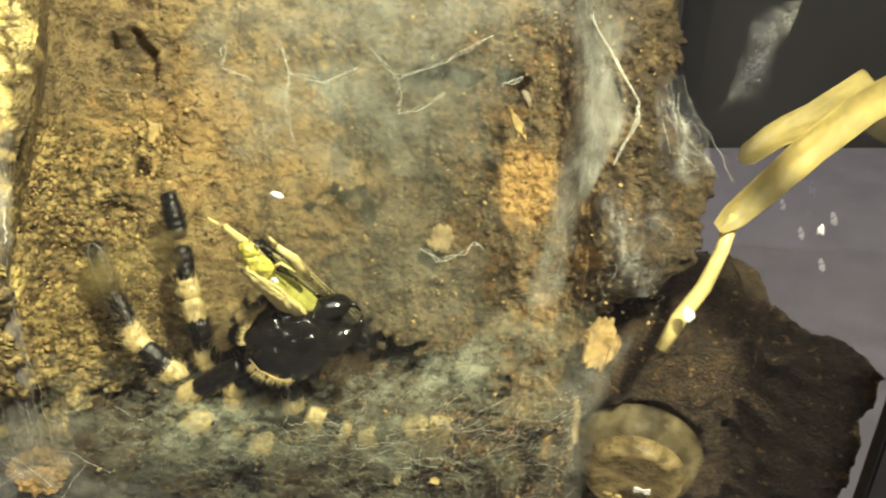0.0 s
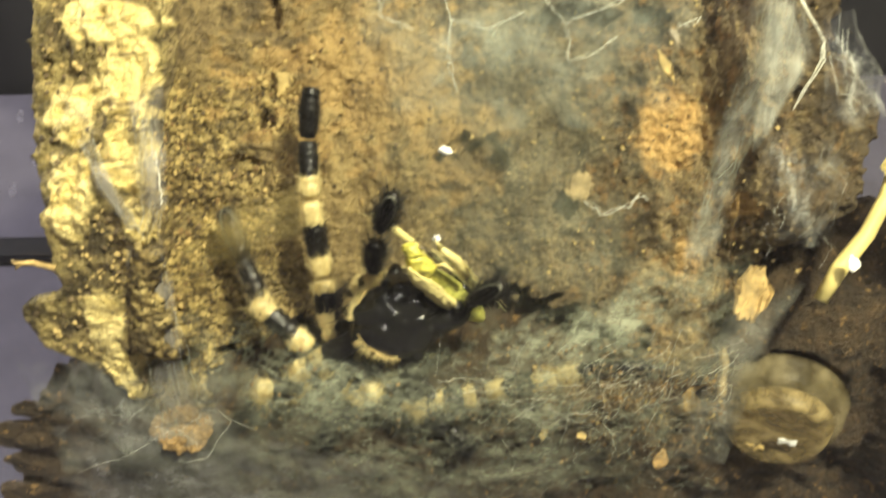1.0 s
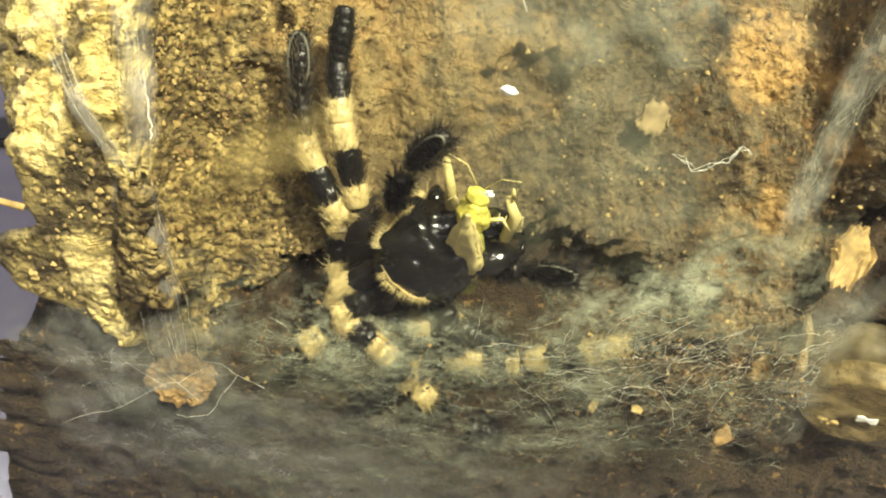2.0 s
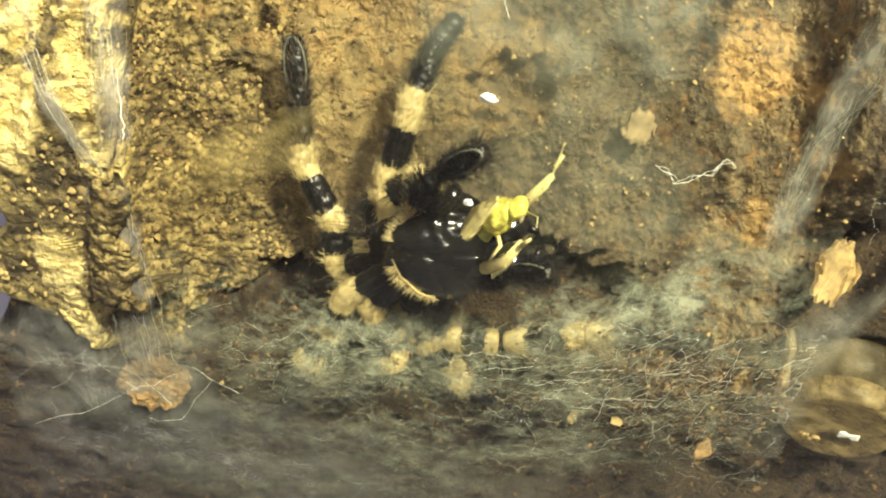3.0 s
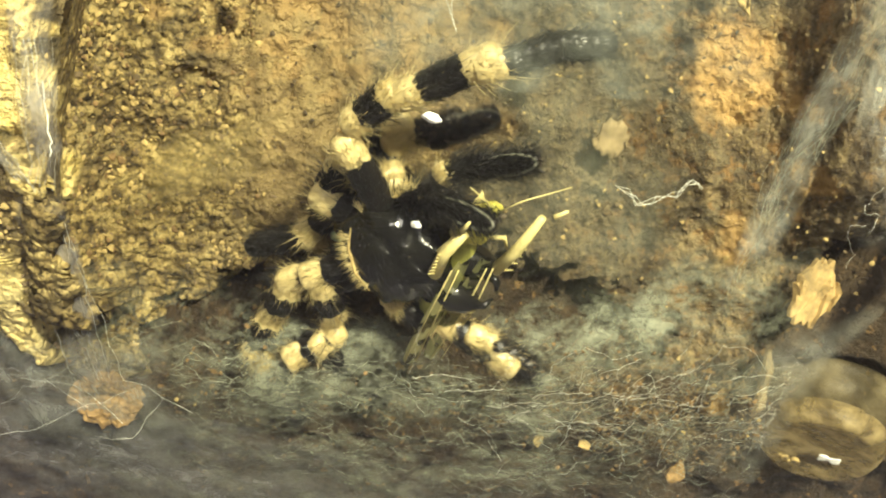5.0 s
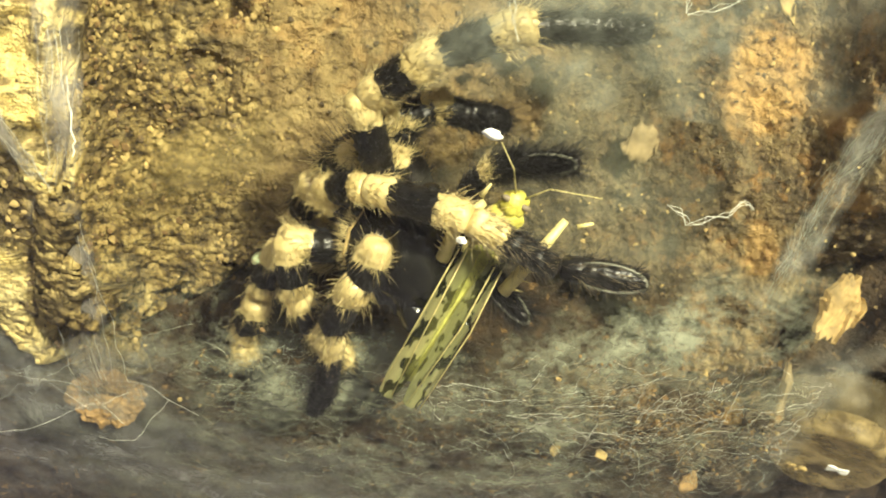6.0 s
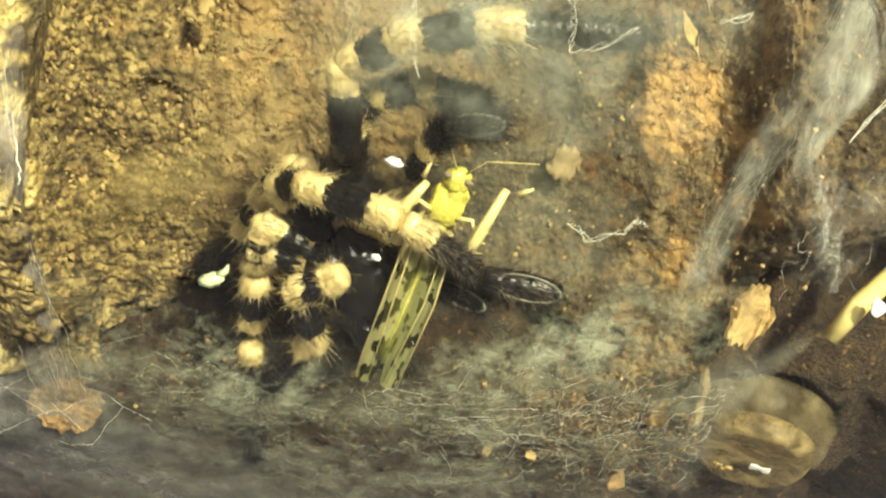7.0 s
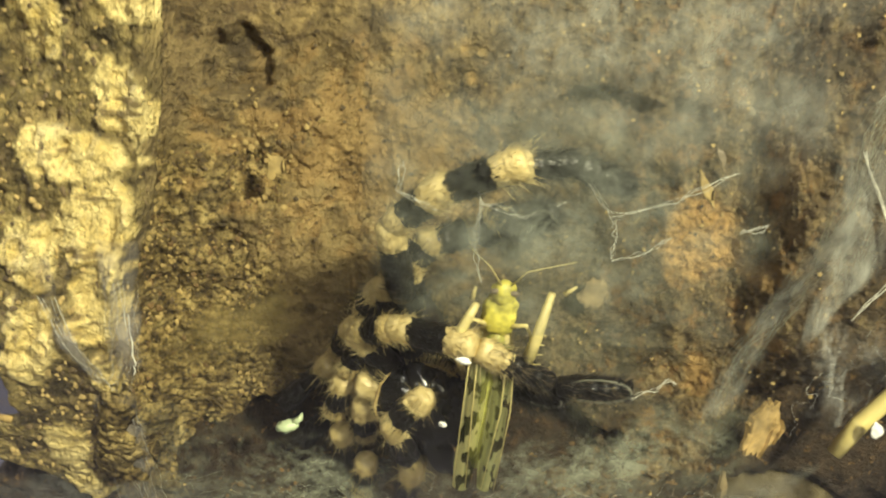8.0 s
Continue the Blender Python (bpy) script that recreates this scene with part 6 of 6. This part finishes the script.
    limb_moves('G', centres, [
        (0, (-0.0405, 0.2034, -0.0195), (-0.0496, 0.2083, -0.0192), (-0.0481, 0.2135, -0.0276), (-0.0468, 0.2135, -0.0369), (-0.0495, 0.2135, -0.0448), (-0.0508, 0.2135, -0.0501)),
        (0.5, (-0.0508, 0.2021, -0.0169), (-0.0585, 0.2060, -0.0155), (-0.0592, 0.2135, -0.0255), (-0.0555, 0.2135, -0.0360), (-0.0544, 0.2135, -0.0453), (-0.0532, 0.2135, -0.0505)),
        (1, (-0.0486, 0.2072, -0.0238), (-0.0534, 0.2108, -0.0231), (-0.0515, 0.2135, -0.0340), (-0.0451, 0.2135, -0.0380), (-0.0361, 0.2135, -0.0447), (-0.0310, 0.2135, -0.0500)),
        (1.5, (-0.0480, 0.2063, -0.0220), (-0.0524, 0.2098, -0.0215), (-0.0491, 0.2135, -0.0321), (-0.0402, 0.2135, -0.0383), (-0.0314, 0.2135, -0.0420), (-0.0225, 0.2135, -0.0444)),
        (2, (-0.0474, 0.2059, -0.0212), (-0.0508, 0.2099, -0.0217), (-0.0477, 0.2135, -0.0327), (-0.0398, 0.2135, -0.0370), (-0.0329, 0.2135, -0.0415), (-0.0272, 0.2135, -0.0436)),
        (3.5, (-0.0375, 0.2046, -0.0211), (-0.0413, 0.2122, -0.0254), (-0.0417, 0.2135, -0.0314), (-0.0360, 0.2135, -0.0356), (-0.0270, 0.2135, -0.0385), (-0.0192, 0.2135, -0.0403)),
        (4, (-0.0406, 0.2008, -0.0113), (-0.0422, 0.2019, -0.0089), (-0.0478, 0.2082, -0.0152), (-0.0556, 0.2122, -0.0216), (-0.0610, 0.2116, -0.0207), (-0.0665, 0.2119, -0.0211)),
        (4.5, (-0.0374, 0.1983, -0.0083), (-0.0399, 0.1995, -0.0051), (-0.0427, 0.2056, -0.0111), (-0.0515, 0.2085, -0.0156), (-0.0568, 0.2086, -0.0159), (-0.0622, 0.2088, -0.0162)),
        (5.8, (-0.0440, 0.1946, -0.0069), (-0.0470, 0.1925, 0.0024), (-0.0553, 0.1994, -0.0048), (-0.0590, 0.2078, -0.0146), (-0.0633, 0.2111, -0.0199), (-0.0676, 0.2135, -0.0262)),
        (6.5, (-0.0411, 0.1960, -0.0093), (-0.0467, 0.1942, -0.0003), (-0.0533, 0.1998, -0.0055), (-0.0563, 0.2083, -0.0153), (-0.0611, 0.2116, -0.0207), (-0.0674, 0.2135, -0.0239)),
        (7, (-0.0406, 0.1954, -0.0090), (-0.0466, 0.1920, 0.0032), (-0.0531, 0.1984, -0.0032), (-0.0574, 0.2057, -0.0113), (-0.0622, 0.2092, -0.0168), (-0.0686, 0.2135, -0.0230)),
        (7.5, (-0.0373, 0.1939, -0.0072), (-0.0417, 0.1884, 0.0089), (-0.0456, 0.1907, 0.0089), (-0.0512, 0.2049, -0.0099), (-0.0568, 0.2088, -0.0162), (-0.0618, 0.2135, -0.0230)),
        (8, (-0.0378, 0.1919, -0.0043), (-0.0433, 0.1853, 0.0139), (-0.0476, 0.1936, 0.0044), (-0.0537, 0.2048, -0.0097), (-0.0598, 0.2094, -0.0171), (-0.0651, 0.2135, -0.0245)),
    ])
    limb_moves('H', centres, [
        (0, (-0.0368, 0.2004, -0.0128), (-0.0391, 0.2009, -0.0073), (-0.0444, 0.2083, -0.0154), (-0.0504, 0.2117, -0.0208), (-0.0534, 0.2135, -0.0263), (-0.0561, 0.2135, -0.0303)),
        (0.5, (-0.0467, 0.2012, -0.0114), (-0.0476, 0.2020, -0.0091), (-0.0572, 0.2060, -0.0118), (-0.0611, 0.2111, -0.0199), (-0.0631, 0.2135, -0.0267), (-0.0646, 0.2135, -0.0333)),
        (1, (-0.0427, 0.2070, -0.0184), (-0.0428, 0.2074, -0.0177), (-0.0506, 0.2099, -0.0179), (-0.0539, 0.2135, -0.0261), (-0.0567, 0.2135, -0.0339), (-0.0582, 0.2135, -0.0391)),
        (1.5, (-0.0454, 0.2057, -0.0172), (-0.0461, 0.2064, -0.0162), (-0.0511, 0.2090, -0.0165), (-0.0529, 0.2135, -0.0258), (-0.0542, 0.2135, -0.0347), (-0.0555, 0.2135, -0.0425)),
        (2, (-0.0446, 0.2037, -0.0142), (-0.0450, 0.2044, -0.0129), (-0.0494, 0.2057, -0.0111), (-0.0521, 0.2118, -0.0210), (-0.0534, 0.2135, -0.0306), (-0.0545, 0.2135, -0.0376)),
        (3.5, (-0.0368, 0.2008, -0.0110), (-0.0376, 0.2016, -0.0084), (-0.0398, 0.2029, -0.0067), (-0.0449, 0.2044, -0.0092), (-0.0463, 0.2112, -0.0200), (-0.0463, 0.2135, -0.0271)),
        (4, (-0.0381, 0.2027, -0.0113), (-0.0382, 0.2031, -0.0108), (-0.0409, 0.2037, -0.0080), (-0.0420, 0.2072, -0.0137), (-0.0447, 0.2103, -0.0185), (-0.0481, 0.2135, -0.0237)),
        (4.5, (-0.0354, 0.1993, -0.0076), (-0.0360, 0.2001, -0.0060), (-0.0373, 0.2020, -0.0053), (-0.0406, 0.2048, -0.0098), (-0.0443, 0.2093, -0.0170), (-0.0480, 0.2125, -0.0222)),
        (5.8, (-0.0426, 0.1946, -0.0066), (-0.0436, 0.1929, 0.0018), (-0.0430, 0.1925, 0.0061), (-0.0390, 0.1937, 0.0080), (-0.0339, 0.1945, 0.0067), (-0.0294, 0.1974, 0.0059)),
        (6.5, (-0.0381, 0.1950, -0.0085), (-0.0400, 0.1908, 0.0052), (-0.0369, 0.1908, 0.0088), (-0.0311, 0.1924, 0.0100), (-0.0259, 0.1927, 0.0096), (-0.0221, 0.1961, 0.0079)),
        (7, (-0.0376, 0.1945, -0.0085), (-0.0382, 0.1866, 0.0118), (-0.0350, 0.1866, 0.0155), (-0.0274, 0.1876, 0.0178), (-0.0230, 0.1885, 0.0164), (-0.0185, 0.1913, 0.0156)),
        (7.5, (-0.0362, 0.1939, -0.0070), (-0.0380, 0.1889, 0.0081), (-0.0347, 0.1874, 0.0144), (-0.0277, 0.1883, 0.0166), (-0.0225, 0.1874, 0.0181), (-0.0171, 0.1891, 0.0191)),
        (8, (-0.0367, 0.1917, -0.0042), (-0.0395, 0.1828, 0.0179), (-0.0359, 0.1825, 0.0222), (-0.0285, 0.1835, 0.0244), (-0.0232, 0.1818, 0.0271), (-0.0183, 0.1840, 0.0273)),
    ])
    limb_moves('I', centres, [
        (0, (-0.0385, 0.2049, -0.0227), (-0.0461, 0.2135, -0.0276), (-0.0435, 0.2135, -0.0356), (-0.0422, 0.2135, -0.0448), (-0.0448, 0.2135, -0.0528), (-0.0461, 0.2135, -0.0580)),
        (0.5, (-0.0489, 0.2040, -0.0205), (-0.0554, 0.2113, -0.0239), (-0.0548, 0.2135, -0.0334), (-0.0511, 0.2135, -0.0440), (-0.0500, 0.2135, -0.0532), (-0.0488, 0.2135, -0.0585)),
        (1, (-0.0461, 0.2084, -0.0281), (-0.0495, 0.2135, -0.0314), (-0.0471, 0.2135, -0.0419), (-0.0407, 0.2135, -0.0459), (-0.0317, 0.2135, -0.0527), (-0.0265, 0.2135, -0.0580)),
        (1.5, (-0.0453, 0.2075, -0.0261), (-0.0640, 0.2040, -0.0368), (-0.0601, 0.2062, -0.0422), (-0.0525, 0.2096, -0.0477), (-0.0458, 0.2125, -0.0522), (-0.0360, 0.2168, -0.0591)),
        (2, (-0.0447, 0.2063, -0.0244), (-0.0597, 0.2040, -0.0350), (-0.0525, 0.2055, -0.0410), (-0.0464, 0.2118, -0.0512), (-0.0377, 0.2176, -0.0605), (-0.0247, 0.2220, -0.0674)),
        (3.5, (-0.0355, 0.2039, -0.0230), (-0.0373, 0.2135, -0.0323), (-0.0376, 0.2135, -0.0380), (-0.0318, 0.2135, -0.0423), (-0.0227, 0.2135, -0.0452), (-0.0148, 0.2135, -0.0470)),
        (4, (-0.0385, 0.2053, -0.0155), (-0.0387, 0.2059, -0.0154), (-0.0442, 0.2125, -0.0222), (-0.0518, 0.2135, -0.0284), (-0.0573, 0.2135, -0.0275), (-0.0629, 0.2135, -0.0279)),
        (4.5, (-0.0363, 0.2026, -0.0118), (-0.0368, 0.2035, -0.0115), (-0.0396, 0.2099, -0.0180), (-0.0486, 0.2130, -0.0228), (-0.0541, 0.2132, -0.0232), (-0.0596, 0.2134, -0.0235)),
        (5.8, (-0.0432, 0.1960, -0.0065), (-0.0439, 0.1959, -0.0031), (-0.0523, 0.2032, -0.0110), (-0.0559, 0.2122, -0.0216), (-0.0599, 0.2135, -0.0266), (-0.0638, 0.2135, -0.0323)),
        (6.5, (-0.0413, 0.1976, -0.0094), (-0.0435, 0.1977, -0.0060), (-0.0501, 0.2036, -0.0117), (-0.0530, 0.2126, -0.0223), (-0.0575, 0.2135, -0.0273), (-0.0636, 0.2135, -0.0300)),
        (7, (-0.0407, 0.1964, -0.0088), (-0.0436, 0.1958, -0.0029), (-0.0503, 0.2025, -0.0099), (-0.0546, 0.2103, -0.0186), (-0.0593, 0.2135, -0.0244), (-0.0647, 0.2135, -0.0294)),
        (7.5, (-0.0367, 0.1946, -0.0069), (-0.0383, 0.1925, 0.0023), (-0.0423, 0.1949, 0.0023), (-0.0477, 0.2101, -0.0182), (-0.0533, 0.2135, -0.0247), (-0.0576, 0.2135, -0.0299)),
        (8, (-0.0374, 0.1927, -0.0040), (-0.0397, 0.1901, 0.0061), (-0.0439, 0.1990, -0.0043), (-0.0500, 0.2110, -0.0198), (-0.0560, 0.2135, -0.0266), (-0.0607, 0.2135, -0.0322)),
    ])
    limb_moves('P', centres, [
        (0, (-0.0364, 0.2014, -0.0138), (-0.0381, 0.2025, -0.0099), (-0.0351, 0.1993, -0.0048), (-0.0389, 0.1939, 0.0001)),
        (0.5, (-0.0452, 0.1953, -0.0109), (-0.0459, 0.1931, -0.0061), (-0.0490, 0.1854, -0.0033), (-0.0531, 0.1792, -0.0018)),
        (1, (-0.0451, 0.2005, -0.0192), (-0.0468, 0.1990, -0.0155), (-0.0447, 0.1874, -0.0064), (-0.0390, 0.1758, 0.0036)),
        (1.5, (-0.0454, 0.1995, -0.0176), (-0.0477, 0.1981, -0.0142), (-0.0440, 0.1876, -0.0067), (-0.0377, 0.1769, 0.0019)),
        (2, (-0.0467, 0.1989, -0.0166), (-0.0495, 0.1980, -0.0141), (-0.0459, 0.1861, -0.0044), (-0.0378, 0.1761, 0.0031)),
        (3.5, (-0.0361, 0.1965, -0.0127), (-0.0372, 0.1951, -0.0094), (-0.0333, 0.1859, -0.0041), (-0.0257, 0.1776, 0.0007)),
        (4, (-0.0368, 0.1953, -0.0108), (-0.0369, 0.1934, -0.0067), (-0.0340, 0.1846, -0.0020), (-0.0268, 0.1768, 0.0019)),
        (4.5, (-0.0342, 0.1932, -0.0074), (-0.0350, 0.1911, -0.0029), (-0.0307, 0.1831, 0.0004), (-0.0227, 0.1764, 0.0026)),
        (5.8, (-0.0381, 0.1972, -0.0138), (-0.0356, 0.1978, -0.0137), (-0.0292, 0.1923, -0.0144), (-0.0224, 0.1917, -0.0218)),
        (6.5, (-0.0326, 0.1978, -0.0147), (-0.0295, 0.1981, -0.0142), (-0.0238, 0.1941, -0.0173), (-0.0145, 0.1913, -0.0211)),
        (7, (-0.0320, 0.1967, -0.0131), (-0.0284, 0.1964, -0.0115), (-0.0232, 0.1927, -0.0149), (-0.0155, 0.1886, -0.0169)),
        (7.5, (-0.0306, 0.1953, -0.0108), (-0.0274, 0.1946, -0.0086), (-0.0228, 0.1883, -0.0079), (-0.0136, 0.1856, -0.0120)),
        (8, (-0.0307, 0.1926, -0.0065), (-0.0273, 0.1914, -0.0035), (-0.0203, 0.1858, -0.0039), (-0.0118, 0.1807, -0.0042)),
    ])
    limb_moves('Q', centres, [
        (0, (-0.0302, 0.2054, -0.0202), (-0.0277, 0.2092, -0.0206), (-0.0236, 0.2067, -0.0165), (-0.0184, 0.2067, -0.0204)),
        (0.5, (-0.0373, 0.1997, -0.0179), (-0.0328, 0.2004, -0.0178), (-0.0261, 0.1933, -0.0159), (-0.0175, 0.1847, -0.0106)),
        (1, (-0.0367, 0.2041, -0.0249), (-0.0328, 0.2049, -0.0251), (-0.0276, 0.1968, -0.0215), (-0.0184, 0.1880, -0.0159)),
        (1.5, (-0.0358, 0.2047, -0.0259), (-0.0315, 0.2068, -0.0281), (-0.0258, 0.1989, -0.0249), (-0.0161, 0.1918, -0.0219)),
        (2, (-0.0370, 0.2028, -0.0227), (-0.0333, 0.2044, -0.0243), (-0.0251, 0.1981, -0.0235), (-0.0161, 0.1923, -0.0228)),
        (3.5, (-0.0310, 0.2029, -0.0229), (-0.0287, 0.2057, -0.0264), (-0.0259, 0.1971, -0.0220), (-0.0185, 0.1905, -0.0200)),
        (4, (-0.0318, 0.2025, -0.0201), (-0.0285, 0.2054, -0.0221), (-0.0233, 0.2060, -0.0230), (-0.0121, 0.2090, -0.0317)),
        (4.5, (-0.0310, 0.1942, -0.0068), (-0.0297, 0.1928, -0.0020), (-0.0232, 0.1920, -0.0007), (-0.0142, 0.1898, -0.0009)),
        (5.8, (-0.0335, 0.1938, -0.0061), (-0.0280, 0.1922, -0.0009), (-0.0248, 0.1914, 0.0004), (-0.0179, 0.1877, 0.0025)),
        (6.5, (-0.0313, 0.1920, -0.0033), (-0.0273, 0.1885, 0.0050), (-0.0230, 0.1860, 0.0090), (-0.0146, 0.1851, 0.0066)),
        (7, (-0.0304, 0.1906, -0.0011), (-0.0258, 0.1863, 0.0086), (-0.0227, 0.1837, 0.0126), (-0.0161, 0.1808, 0.0135)),
        (7.5, (-0.0291, 0.1855, 0.0072), (-0.0249, 0.1783, 0.0214), (-0.0215, 0.1787, 0.0207), (-0.0178, 0.1752, 0.0225)),
        (8, (-0.0298, 0.1815, 0.0136), (-0.0257, 0.1728, 0.0301), (-0.0220, 0.1740, 0.0282), (-0.0187, 0.1697, 0.0313)),
    ])


motions()
